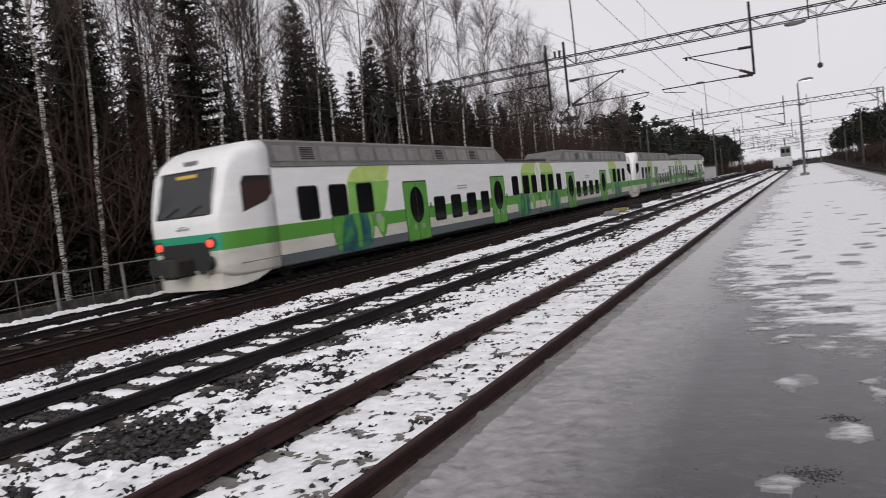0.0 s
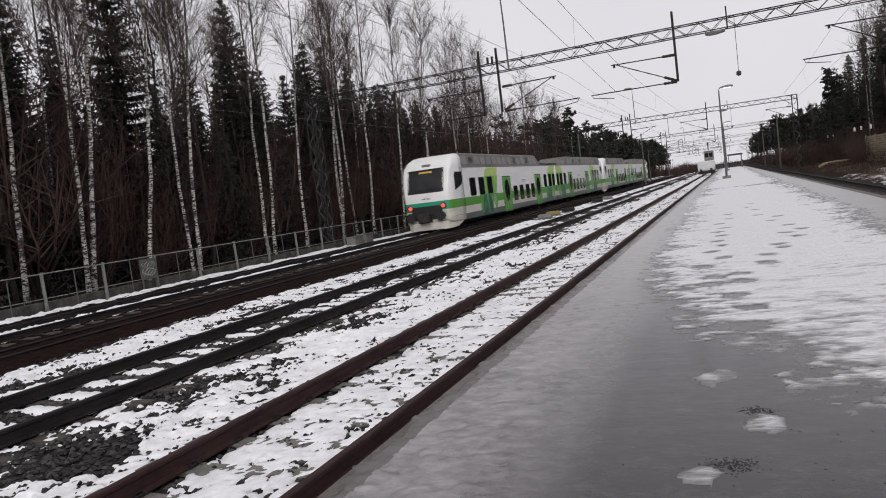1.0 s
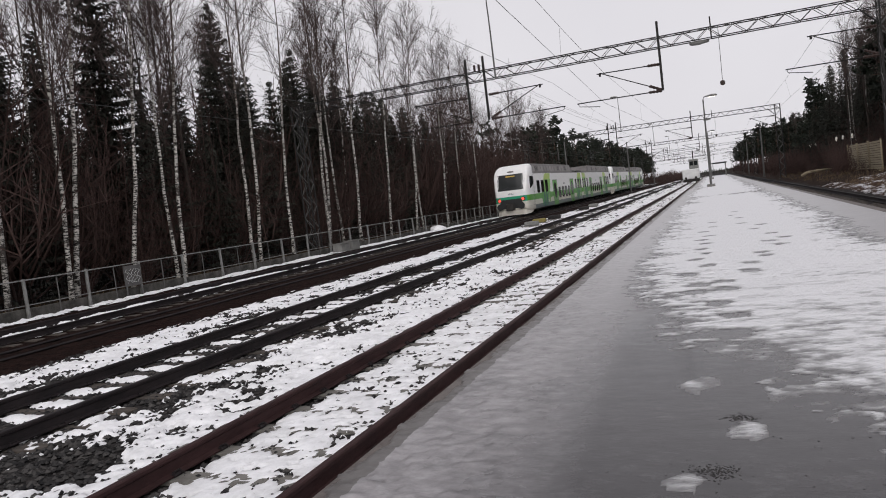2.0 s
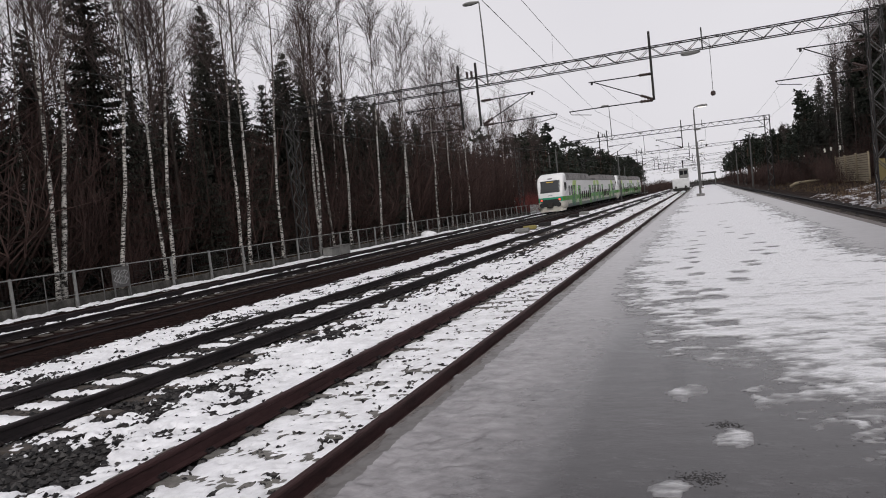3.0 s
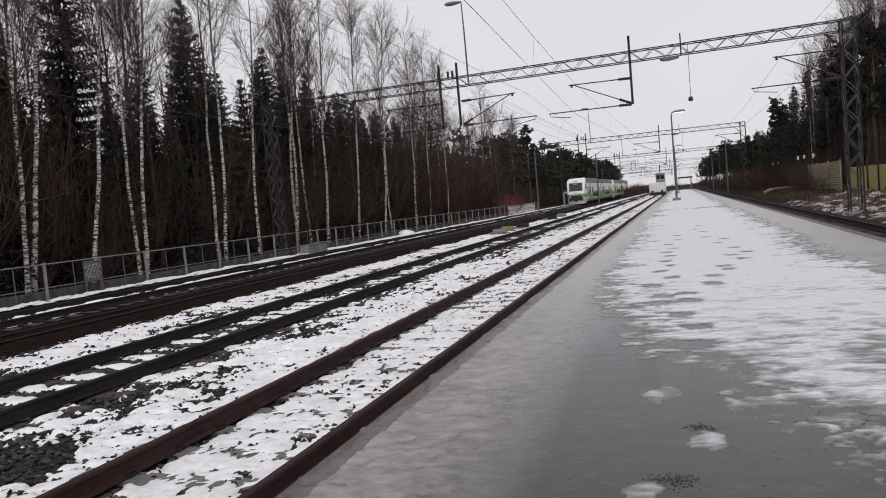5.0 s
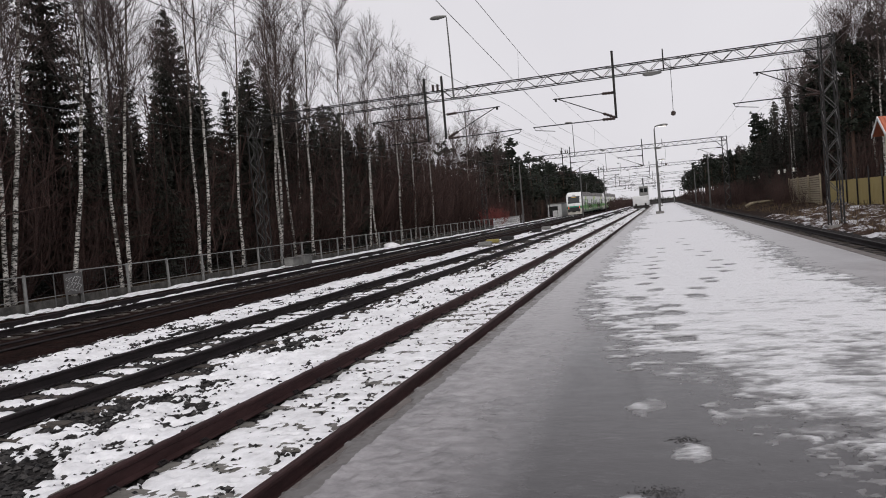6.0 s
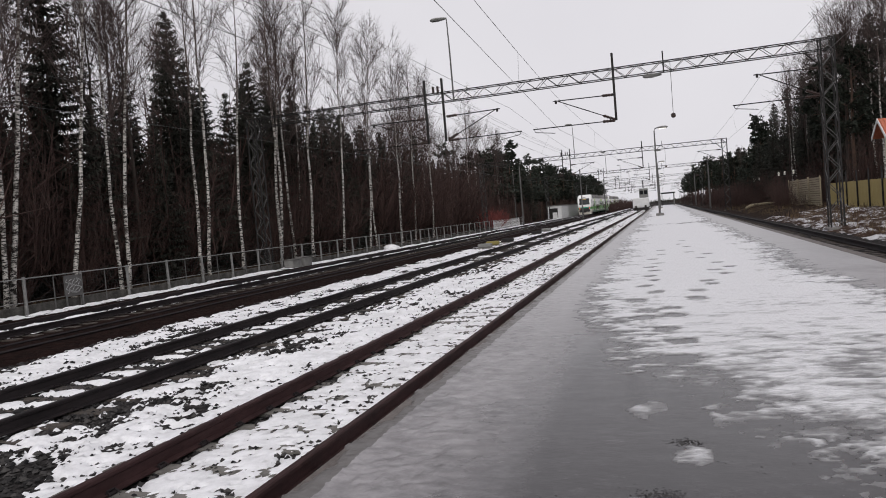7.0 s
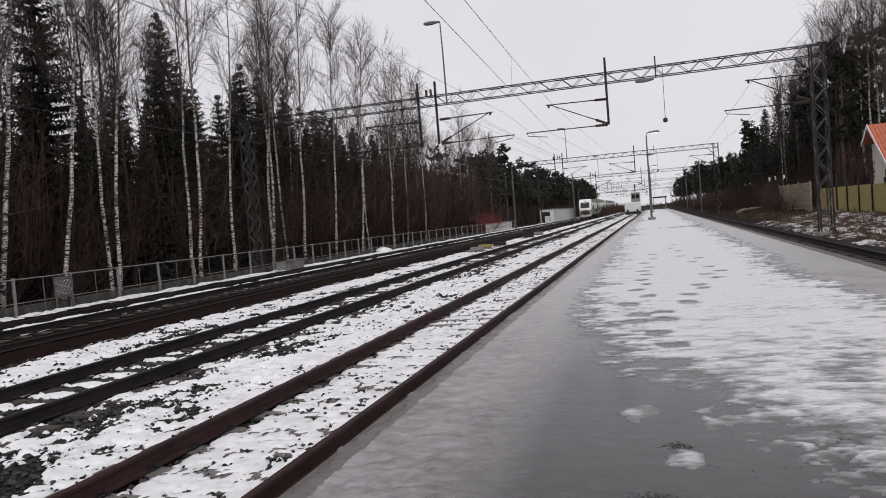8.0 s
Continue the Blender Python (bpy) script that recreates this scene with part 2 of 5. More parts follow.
TEAL = teal_material()
POD = grained("roof_pod_grey", (0.10, 0.094, 0.09), (0.17, 0.16, 0.155), 1.2, 0.6).m
PODPANEL = grained("roof_panel_grey", (0.15, 0.14, 0.137), (0.24, 0.228, 0.222), 1.2, 0.55).m
WALLDARK = grained("mossy_dark_concrete", (0.035, 0.033, 0.03), (0.12, 0.115, 0.105), 3, 0.9).m
UNDER = grained("underframe_dark", (0.014, 0.013, 0.012), (0.04, 0.036, 0.033), 4, 0.8).m
LETTER = Mat("grey_print", (0.30, 0.31, 0.32), 0.5).m
WHITEPAINT = grained("white_sheet_paint", (0.55, 0.555, 0.56), (0.72, 0.72, 0.72), 1.5, 0.55).m
YELLOWWOOD = grained("ochre_boards", (0.27, 0.21, 0.075), (0.40, 0.32, 0.13), 2.5, 0.8, 0, (1, 1, 0.25)).m
PALEWOOD = grained("pale_boards", (0.20, 0.165, 0.11), (0.34, 0.29, 0.20), 2.5, 0.8, 0, (1, 0.25, 1)).m
PLASTER = grained("cream_plaster", (0.50, 0.46, 0.38), (0.62, 0.58, 0.50), 1.2, 0.85).m
TILE = grained("red_roof_tile", (0.34, 0.09, 0.05), (0.50, 0.16, 0.09), 3, 0.7).m
CABINET = grained("grey_cabinet", (0.13, 0.13, 0.125), (0.23, 0.23, 0.22), 3, 0.7).m
YELLOW = Mat("yellow_marker", (0.22, 0.18, 0.05), 0.7).m


def glowing(name, colour, strength):
    m = Mat(name, colour, 0.4)
    m.b.inputs["Emission Color"].default_value = (*colour, 1)
    m.b.inputs["Emission Strength"].default_value = strength
    return m.m


TAILRED = glowing("tail_lamp_red", (1.0, 0.085, 0.055), 1.15)
LAMPGLOW = glowing("lamp_glow", (1.0, 0.95, 0.88), 0.9)
LAMPDIM = glowing("yard_lamp_glow", (0.80, 0.78, 0.70), 0.25)
SIGNGLOW = glowing("destination_amber", (0.55, 0.36, 0.06), 0.14)


# ---- mesh tools ----
class Shape:
    """Vertices and faces gathered for one mesh."""

    def __init__(self):
        self.v, self.f = [], []

    def add(self, verts, faces):
        o = len(self.v)
        self.v.extend(tuple(p) for p in verts)
        self.f.extend(tuple(o + i for i in q) for q in faces)
        return self

    def box(self, x0, x1, y0, y1, z0, z1, c=0.0):
        """A box whose long edges are cut by c."""
        if c <= 0:
            p = [(x, y, z) for z in (z0, z1) for y in (y0, y1) for x in (x0, x1)]
            return self.add(p, [(0, 2, 3, 1), (4, 5, 7, 6), (0, 1, 5, 4), (1, 3, 7, 5), (3, 2, 6, 7), (2, 0, 4, 6)])
        rings = []
        for z, i in ((z0, c), (z0 + c, 0), (z1 - c, 0), (z1, c)):
            a, b, d, e = x0 + i, x1 - i, y0 + i, y1 - i
            rings.append([(a + c, d, z), (b - c, d, z), (b, d + c, z), (b, e - c, z), (b - c, e, z), (a + c, e, z), (a, e - c, z), (a, d + c, z)])
        return self.loft(rings, True)

    def loft(self, rings, caps=True):
        k = len(rings[0])
        o = len(self.v)
        for r in rings:
            self.v.extend(tuple(p) for p in r)
        for i in range(len(rings) - 1):
            for j in range(k):
                a, b = o + i * k + j, o + i * k + (j + 1) % k
                self.f.append((a, b, b + k, a + k))
        if caps:
            self.f.append(tuple(o + j for j in reversed(range(k))))
            self.f.append(tuple(o + (len(rings) - 1) * k + j for j in range(k)))
        return self

    def tube(self, path, radii, sides=6, caps=True):
        path = [Vector(p) for p in path]
        if not isinstance(radii, (list, tuple)):
            radii = [radii] * len(path)
        rings = []
        for i, p in enumerate(path):
            d = (path[min(i + 1, len(path) - 1)] - path[max(i - 1, 0)]).normalized()
            a = d.orthogonal().normalized() if abs(d.z) > 0.95 else d.cross(Vector((0, 0, 1))).normalized()
            b = d.cross(a)
            rings.append([p + radii[i] * (math.cos(2 * math.pi * j / sides) * a + math.sin(2 * math.pi * j / sides) * b) for j in range(sides)])
        return self.loft(rings, caps)

    def ring_plate(self, pts, axis, lo, hi):
        """A flat outline (pairs) made thick along an axis from lo to hi."""
        def at(p, w):
            return {"x": (w, p[0], p[1]), "y": (p[0], w, p[1]), "z": (p[0], p[1], w)}[axis]
        return self.loft([[at(p, lo) for p in pts], [at(p, hi) for p in pts]], True)

    def mesh(self, name, material, smooth=False):
        me = bpy.data.meshes.new(name)
        me.from_pydata(self.v, [], self.f)
        me.materials.append(material)
        if smooth:
            me.polygons.foreach_set("use_smooth", [True] * len(me.polygons))
        me.validate()
        return me


def part(name, shape, material, parent=None, label="", smooth=False, m=None):
    data = shape.mesh(name, material, smooth) if isinstance(shape, Shape) else shape
    if isinstance(shape, Shape):
        bm = bmesh.new()
        bm.from_mesh(data)
        if len(bm.faces) < 60000:
            bmesh.ops.recalc_face_normals(bm, faces=bm.faces[:])
            bm.to_mesh(data)
        bm.free()
    ob = new(name, data)
    ob.parent = parent
    if m is not None:
        ob.matrix_basis = m
    return tagged(ob, label)


def thing(name, label, category, group="", m=None, kind=""):
    ob = new(name)
    if m is not None:
        ob.matrix_basis = m
    return tagged(ob, label, category, group, kind)


def rounded(x0, x1, z0, z1, r, n=4):
    """The outline of a rectangle with round corners."""
    out = []
    for cx, cz, a0 in ((x1 - r, z0 + r, -90), (x1 - r, z1 - r, 0), (x0 + r, z1 - r, 90), (x0 + r, z0 + r, 180)):
        for i in range(n + 1):
            a = radians(a0 + 90 * i / n)
            out.append((cx + r * math.cos(a), cz + r * math.sin(a)))
    return out


def lattice_noise(x, y, seed):
    """Smooth value noise on arrays, 0 to 1."""
    xi, yi = np.floor(x).astype(np.int64), np.floor(y).astype(np.int64)
    fx, fy = x - xi, y - yi
    fx, fy = fx * fx * (3 - 2 * fx), fy * fy * (3 - 2 * fy)

    def h(a, b):
        n = (a * 374761393 + b * 668265263 + seed * 982451653) & 0xFFFFFFFF
        n = ((n ^ (n >> 13)) * 1274126177) & 0xFFFFFFFF
        return ((n ^ (n >> 16)) & 0xFFFF) / 65535.0

    a = h(xi, yi) * (1 - fx) + h(xi + 1, yi) * fx
    b = h(xi, yi + 1) * (1 - fx) + h(xi + 1, yi + 1) * fx
    return a * (1 - fy) + b * fy


def fbm(x, y, seed, octaves=4, gain=0.55):
    total, amp, norm = np.zeros_like(x), 1.0, 0.0
    for o in range(octaves):
        total += amp * lattice_noise(x * 2 ** o + 17.3 * o, y * 2 ** o - 9.1 * o, seed + o)
        norm += amp
        amp *= gain
    g = (total / norm - 0.5) / 0.155
    return 1 / (1 + np.exp(-1.7 * g))


def grid_mesh(name, X, Y, Z, material, keep=None, smooth=True):
    """A sheet over crossed lines of x and y; faces where keep is false are left out."""
    r, c = X.shape
    idx = np.arange(r * c).reshape(r, c)
    q = np.stack([idx[:-1, :-1], idx[:-1, 1:], idx[1:, 1:], idx[1:, :-1]], -1)
    if keep is not None:
        k = keep[:-1, :-1] | keep[:-1, 1:] | keep[1:, 1:] | keep[1:, :-1]
        q = q[k]
    q = q.reshape(-1, 4)
    used, inv = np.unique(q, return_inverse=True)
    co = np.stack([X, Y, Z], -1).reshape(-1, 3)[used]
    me = bpy.data.meshes.new(name)
    me.from_pydata(co.tolist(), [], inv.reshape(-1, 4).tolist())
    me.materials.append(material)
    me.polygons.foreach_set("use_smooth", [smooth] * len(me.polygons))
    return me


def growing(start, fine_end, step, end, ratio):
    out = list(np.arange(start, fine_end, step))
    s = step
    while out[-1] < end:
        s *= ratio
        out.append(out[-1] + s)
    return np.array(out)


# ---- ground, tracks, platform ----
NEAR_TRACK, MID_TRACK, FAR_TRACK, RIGHT_TRACK = -3.74, -8.13, -16.45, 5.2
GANTRIES = [36.0, 90.0, 144.0, 198.0, 252.0, 306.0]


def ground_height(x, y):
    """Track bed level, a ditch by the fence, and a low bank on the far side of the right-hand track."""
    z = np.full_like(x, -0.215)
    z = np.where(x > 6.4, -0.215 + np.clip((x - 6.4) / 5.0, 0, 1) * 0.55, z)
    z = np.where(x > 11.4, 0.335 + np.clip((x - 11.4) / 30, 0, 1) * 1.6, z)
    z = np.where(x < -19.6, -0.215 - np.clip((-19.6 - x) / 1.0, 0, 1) * 0.08, z)
    z = np.where(x < -24, z + np.clip((-24 - x) / 40, 0, 1) * 1.5, z)
    return z


gx = np.concatenate([[-900, -400, -200, -120], np.arange(-90, -24, 3.0), np.arange(-24, -12, 0.3), np.arange(-12, -1.7, 0.07), [-1.7, 0, 2, 3.4],
                     np.arange(3.6, 14, 0.15), np.arange(14, 60, 3.0), [90, 140, 220, 400, 900]])
gy = np.concatenate([[-900, -400, -150, -60, -20, -8, -2], growing(1.5, 12, 0.07, 260, 1.035), [400, 700, 1500]])
GX, GY = np.meshgrid(gx, gy)
rel = (fbm(GX * 6, GY * 6, 5, 3) - 0.5) * 0.035 * (np.abs(GX + 5) < 25)
bank = np.where(GX > 6.4, (fbm(GX * 1.4, GY * 1.4, 9, 4) - 0.5) * 0.30 * np.clip((GX - 6.4) / 1.5, 0, 1), 0)
ground = new("ground", grid_mesh("ground", GX, GY, ground_height(GX, GY) + rel + bank, GROUND))
tagged(ground, "dark gravel track bed and brown winter soil with old snow", "ground", kind="structure")

sx = np.concatenate([np.arange(-21.2, -8, 0.075), np.arange(-8, -1.86, 0.030)])
sy = np.concatenate([np.arange(-15, 2.5, 0.14), growing(2.5, 11, 0.034, 250, 1.019)])
SX, SY = np.meshgrid(sx, sy)
COVER = [(-21.2, 0.62), (-20.9, 0.62), (-20.55, 0.46), (-20.2, 0.06), (-18.4, 0.03), (-17.3, 0.05), (-17.1, 0.48), (-16.85, 0.68), (-16.3, 0.66), (-15.9, 0.44), (-15.6, 0.02), (-12.4, 0.02),
         (-11.8, 0.30), (-11.3, 0.80), (-10.2, 0.68), (-9.5, 0.76), (-9.05, 0.44), (-8.9, 0.24), (-8.5, 0.42), (-7.8, 0.40), (-7.35, 0.26), (-7.1, 0.58), (-6.6, 0.62),
         (-6.1, 0.68), (-5.5, 0.84), (-5.1, 0.92), (-4.5, 0.99), (-4.40, 0.95), (-4.1, 0.96), (-3.3, 0.93), (-2.9, 0.91), (-2.6, 0.93), (-1.8, 0.85)]
cov = np.interp(SX, [c[0] for c in COVER], [c[1] for c in COVER])
cov = cov - 1.1 * np.exp(-((SX + 5.95) / 0.58) ** 2 - ((SY - 4.65) / 0.46) ** 2) - 0.09 * (SX < -4.5) - 0.35 * np.exp(-((SX + 6.3) / 0.4) ** 2 - ((SY - 6.6) / 0.6) ** 2)
cov = cov - 0.45 * np.exp(-((SX + 10.3) / 0.35) ** 2 - ((SY - 12.6) / 1.1) ** 2)
tie = np.cos(2 * np.pi * (SY - 3.35) / 0.61)
cov = cov + np.where(np.abs(SX - MID_TRACK) < 0.72, -0.45 * np.cos(2 * np.pi * (SY - 5.79) / 0.61), 0)
cov = cov - np.where(np.abs(SX - NEAR_TRACK) < 1.25, 0.07 * np.clip(tie, 0, 1), 0)
# bare ragged gap on the inner side of the nearest far rail
ragged = 0.04 + 0.13 * fbm(SX * 0 + 3.0, SY * 4.0, 91, 3) + 0.05 * np.clip(tie, 0, 1)
gap = (SX > NEAR_TRACK - 0.84) & (SX < NEAR_TRACK - 0.76 + ragged)
patchy = 0.30 * fbm(SX * 1.3, SY * 1.0, 21, 3) + 0.32 * fbm(SX * 4.5, SY * 3.6, 31, 4, 0.65) + 0.38 * fbm(SX * 11, SY * 8, 36, 3, 0.7)
patchy = 1 / (1 + np.exp(-7.5 * (patchy - 0.5)))
thick = np.clip((patchy - (1 - cov)) * 0.16, -0.03, 0.05)
thick = np.where(gap, -0.03, thick)
bare_tie = np.clip(tie, 0, 1) ** 3 * (fbm(SX * 2.6, SY * 1.6, 97, 3) > 0.42) * (np.abs(SX - NEAR_TRACK) < 1.25)
thick = thick - 0.022 * bare_tie - np.where(np.abs(SX - NEAR_TRACK) < 0.8, 0.055, 0.03) * (fbm(SX * 7, SY * 5, 99, 4, 0.85) > 0.84)
thick = thick + np.where((np.abs(SX - NEAR_TRACK) < 0.8) & (thick > 0), 0.010, 0)
thick = thick + np.where((np.abs(SX - FAR_TRACK) < 0.72) & (thick > 0), 0.07, 0)
on_near = np.abs(SX - NEAR_TRACK) < 1.6
thick = np.where(on_near, np.minimum(thick, 0.024 + 0.25 * np.clip(thick - 0.024, 0, 1)), thick)
thick = thick - 0.06 * on_near * (fbm(SX * 10, SY * 9, 101, 3, 0.7) > 0.84)
lump = (fbm(SX * 5, SY * 5, 41, 4, 0.65) - 0.5) * np.where(on_near, 0.008, 0.012)
keep = thick > -0.012
snow_bed = new("snow_on_track_bed", grid_mesh("snow_on_track_bed", SX, SY, -0.212 + thick + lump * (thick > 0) - 0.02 * (SX < -19.6), SNOW, keep))
tagged(snow_bed, "patchy thawing snow between and beside the rails", "snow", kind="stuff")


def rail_outline():
    return [(-0.075, -0.172), (0.075, -0.172), (0.075, -0.160), (0.012, -0.145), (0.009, -0.055), (0.034, -0.040), (0.036, -0.010), (0.026, 0.0),
            (-0.026, 0.0), (-0.036, -0.010), (-0.034, -0.040), (-0.009, -0.055), (-0.012, -0.145), (-0.075, -0.160)]


def sleeper_mesh(material):
    s = Shape()
    rings = [[(x, y0, -0.34), (x, y1, -0.34), (x, y1 * 0.82, zt), (x, y0 * 0.82, zt)] for x, y0, y1, zt in
             ((-1.3, -0.14, 0.14, -0.20), (-1.25, -0.14, 0.14, -0.185), (-0.45, -0.13, 0.13, -0.205), (0.45, -0.13, 0.13, -0.205), (1.25, -0.14, 0.14, -0.185), (1.3, -0.14, 0.14, -0.20))]
    return s.loft(rings).mesh("sleeper", material)


def clip_mesh():
    s = Shape()
    for e in (-1, 1):
        s.box(0.045 * e - 0.035, 0.045 * e + 0.035, -0.06, 0.06, -0.186, -0.150, 0.012)
        s.tube([(0.1 * e, -0.05, -0.165), (0.06 * e, -0.04, -0.135), (0.06 * e, 0.04, -0.135), (0.1 * e, 0.05, -0.165)], 0.009, 5)
    return s.mesh("rail_clip", DARKRAIL)


def railway_track(xc, rail_mat, sleeper_mat, label, y0, y1, rise=0.0):
    t = thing("railway_track", label, "track", "parallel tracks", pose(xc, 0, 0), "structure")
    for e in (-0.797, 0.797):
        part("rail", Shape().loft([[(e + a, y, b) for a, b in rail_outline()] for y in (-60, 20, 120, 420)]), rail_mat, t)
    sm, cm = sleeper_mesh(sleeper_mat), clip_mesh()
    n = 0
    y = y0
    while y < y1 and n < 150:
        part("sleeper", sm, None, t, m=pose(0, y, rise + random.uniform(-0.008, 0.008), 0, 0, random.uniform(-0.8, 0.8)))
        if 2 < y < 20:
            for e in (-0.797, 0.797):
                part("rail_clip", cm, None, t, m=pose(e, y, 0))
        y += 0.61
        n += 1
    return t


railway_track(NEAR_TRACK, RUST, SLEEPER, "rust-brown track with snow-covered concrete sleepers beside the platform", 3.35 - 0.61 * 28, 70, 0.012)
railway_track(MID_TRACK, DARKRAIL, OAKSLEEPER, "dark oily rails on sleepers with snow between them", 5.79 - 0.61 * 32, 70)
railway_track(FAR_TRACK, DARKRAIL, OAKSLEEPER, "dark rails on brown ballast under the train", 0.3, 84)
railway_track(RIGHT_TRACK, DARKRAIL, OAKSLEEPER, "dark track in front of the brown bank", 0.3, 84)

# platform: slab, edge course, end ramp
PLAT_L, PLAT_R, PLAT_Z, PLAT_END = -1.90, 3.50, 0.55, 175.0
plat = new("platform", Shape().box(PLAT_L + 0.20, PLAT_R - 0.20, -40, PLAT_END, -0.4, PLAT_Z - 0.0006, 0.004).mesh("platform", ICE))
tagged(plat, "long low station platform with wet grey ice", "platform", kind="structure")
for i in range(64):
    for x in (PLAT_L + 0.098, PLAT_R - 0.098):
        part("edge_slab", Shape().box(x - 0.098, x + 0.098, -15 + 2.5 * i + 0.005, -15 + 2.5 * i + 2.495, 0.30, PLAT_Z - 0.0003, 0.009), EDGE, plat)
for x in (PLAT_L + 0.10, PLAT_R - 0.10):
    part("edge_face", Shape().box(x - 0.04, x + 0.04, -40, PLAT_END, -0.42, 0.295), CONCRETE, plat, "weathered concrete side")

# trodden snow on the platform, with footprints
FEET = [(-0.30, 8.12), (-0.25, 8.61), (-0.41, 9.57), (-0.17, 10.37), (-0.34, 11.15), (-0.22, 11.89), (-0.28, 12.64), (-0.21, 13.53), (-0.30, 14.29), (-0.15, 15.08),
        (-0.27, 16.2), (-0.09, 17.4), (0.06, 5.98), (0.08, 6.71), (-0.06, 7.34), (0.06, 8.23), (0.01, 8.77), (0.33, 9.58), (0.40, 10.33), (0.63, 11.06), (0.58, 11.47),
        (0.94, 12.41), (0.81, 13.09), (1.08, 13.57), (0.96, 14.51), (0.71, 15.85), (0.89, 16.86), (0.55, 17.73), (0.55, 19.66), (0.42, 21.0), (0.5, 22.6), (-0.1, 18.9)]
px = np.arange(PLAT_L + 0.02, PLAT_R - 0.02, 0.027)
py = np.concatenate([np.arange(-15, 2.6, 0.14), growing(2.6, 12, 0.026, 172, 1.016)])
PX, PY = np.meshgrid(px, py)
left_lim = np.interp(PY, [2, 3.1, 3.55, 4.0, 4.55, 5.2, 6.0, 7.0, 9, 14, 28, 34, 45, 200], [0.62, 0.52, 0.40, 0.22, 0.02, -0.40, -0.68, -0.92, -1.12, -1.32, -1.6, -1.4, -1.65, -1.65])
right_lim = np.interp(PY, [2, 5, 9, 12, 17, 25, 40, 200], [3.6, 3.5, 2.75, 2.4, 2.5, 2.5, 2.6, 3.0])
inside = np.minimum(PX - left_lim, right_lim - PX)
pc = np.interp(inside, [-0.45, -0.10, 0.15, 0.6, 1.2], [-0.30, 0.16, 0.66, 1.10, 1.55])
pc = pc - np.interp(PY, [2.5, 4.0, 5.0, 7.5, 10.5], [0.38, 0.34, 0.28, 0.22, 0.05])
pc = pc - 0.75 * np.exp(-((PY - 39) / 1.8) ** 2) * (0.35 + 0.65 * fbm(PX * 0.8, PY * 0.3, 77, 2)) - 0.4 * np.exp(-((PY - 60) / 4) ** 2) * np.exp(-((PX + 1.2) / 0.8) ** 2)
pn = 0.30 * fbm(PX * 1.1, PY * 1.4, 51, 3) + 0.30 * fbm(PX * 4.4, PY * 8.0, 61, 4, 0.8) + 0.40 * fbm(PX * 9, PY * 13, 67, 3, 0.8)
pn = 1 / (1 + np.exp(-7.0 * (pn - 0.5)))
pt = np.clip((pn - (1 - pc)) * 0.026, -0.012, 0.019)
pt = np.where(pt > 0, pt * np.interp(PY, [-15, 3, 5, 8, 11], [0.5, 0.48, 0.55, 0.82, 1.0]), pt)
pt = pt + ((fbm(PX * 6, PY * 11, 71, 3) - 0.5) * 0.007 + (fbm(PX * 2.6, PY * 5.5, 73, 3, 0.7) - 0.5) * np.interp(PY, [4, 9, 14], [0.010, 0.008, 0.002])) * (pt > 0)
for k, (fx, fy) in enumerate(FEET):
    sk = 0.04 * math.sin(5.1 * k)
    rough = 1.1 * (fbm(PX * 8, PY * 6, 230 + k, 3, 0.7) - 0.5)
    w = np.exp(-np.clip((np.abs(PX - fx - sk * (PY - fy) * 4) / 0.115) ** 3 + (np.abs(PY - fy) / 0.15) ** 3 + rough, 0, 50))
    halo = np.exp(-(((PX - fx) / 0.17) ** 2 + ((PY - fy) / 0.24) ** 2))
    pt = pt - 0.0175 * w * (0.55 + 0.9 * fbm(PX * 9, PY * 7, 130 + k, 2)) - 0.0045 * halo + 0.007 * np.exp(-(((PX - fx) / 0.14) ** 2 + ((PY - fy - 0.26) / 0.07) ** 2)) * (pt > -0.004)
for fx, fy, rx, ry in ((-0.19, 4.51, 0.135, 0.16), (0.04, 3.70, 0.10, 0.12), (-0.22, 3.05, 0.09, 0.09), (-0.02, 5.45, 0.10, 0.16)):
    patch_h = 0.0085 if 3.3 < fy < 5 else 0.0045
    rr = ((PX - fx) / rx) ** 2 + ((PY - fy) / ry) ** 2 + 1.5 * (fbm(PX * 9, PY * 7, 83, 3) - 0.5)
    pt = np.maximum(pt, np.where(rr < 1.2, patch_h * np.clip(1 - rr / 1.2, 0, 1), -0.012))
plat_snow = new("snow_on_platform", grid_mesh("snow_on_platform", PX, PY, PLAT_Z + pt, SNOW_P, pt > 0.0))
tagged(plat_snow, "thin trodden snow with footprints on the platform", "snow", kind="stuff")

# rough refrozen slush along the track side of the platform
qx = np.arange(PLAT_L + 0.012, -0.42, 0.019)
qy = np.concatenate([np.arange(-15, 2.5, 0.14), growing(2.5, 11, 0.019, 60, 1.022)])
QX, QY = np.meshgrid(qx, qy)
lip = -1.855 + 0.06 * (fbm(QX * 0 + 2.0, QY * 2.4, 141, 4, 0.7) - 0.5) * 2
fade = np.clip((np.interp(QY, [2.9, 3.7, 5.2, 8.0], [-0.62, -0.70, -0.92, -1.10]) + 0.35 * (fbm(QX, QY * 0.45, 143, 3) - 0.5) - QX) / 0.5, 0, 1)
ripple = 0.85 * fbm(QX * 9, QY * 11, 145, 3, 0.8) + 0.15 * fbm(QX * 2.2, QY * 2.6, 147, 3)
ripple = 1 / (1 + np.exp(-8.0 * (ripple - 0.5)))
qh = -0.0014 + 0.0020 * np.clip(fade * 6, 0, 1) + 0.0150 * np.clip(ripple - 0.05, 0, 1) * fade ** 0.8
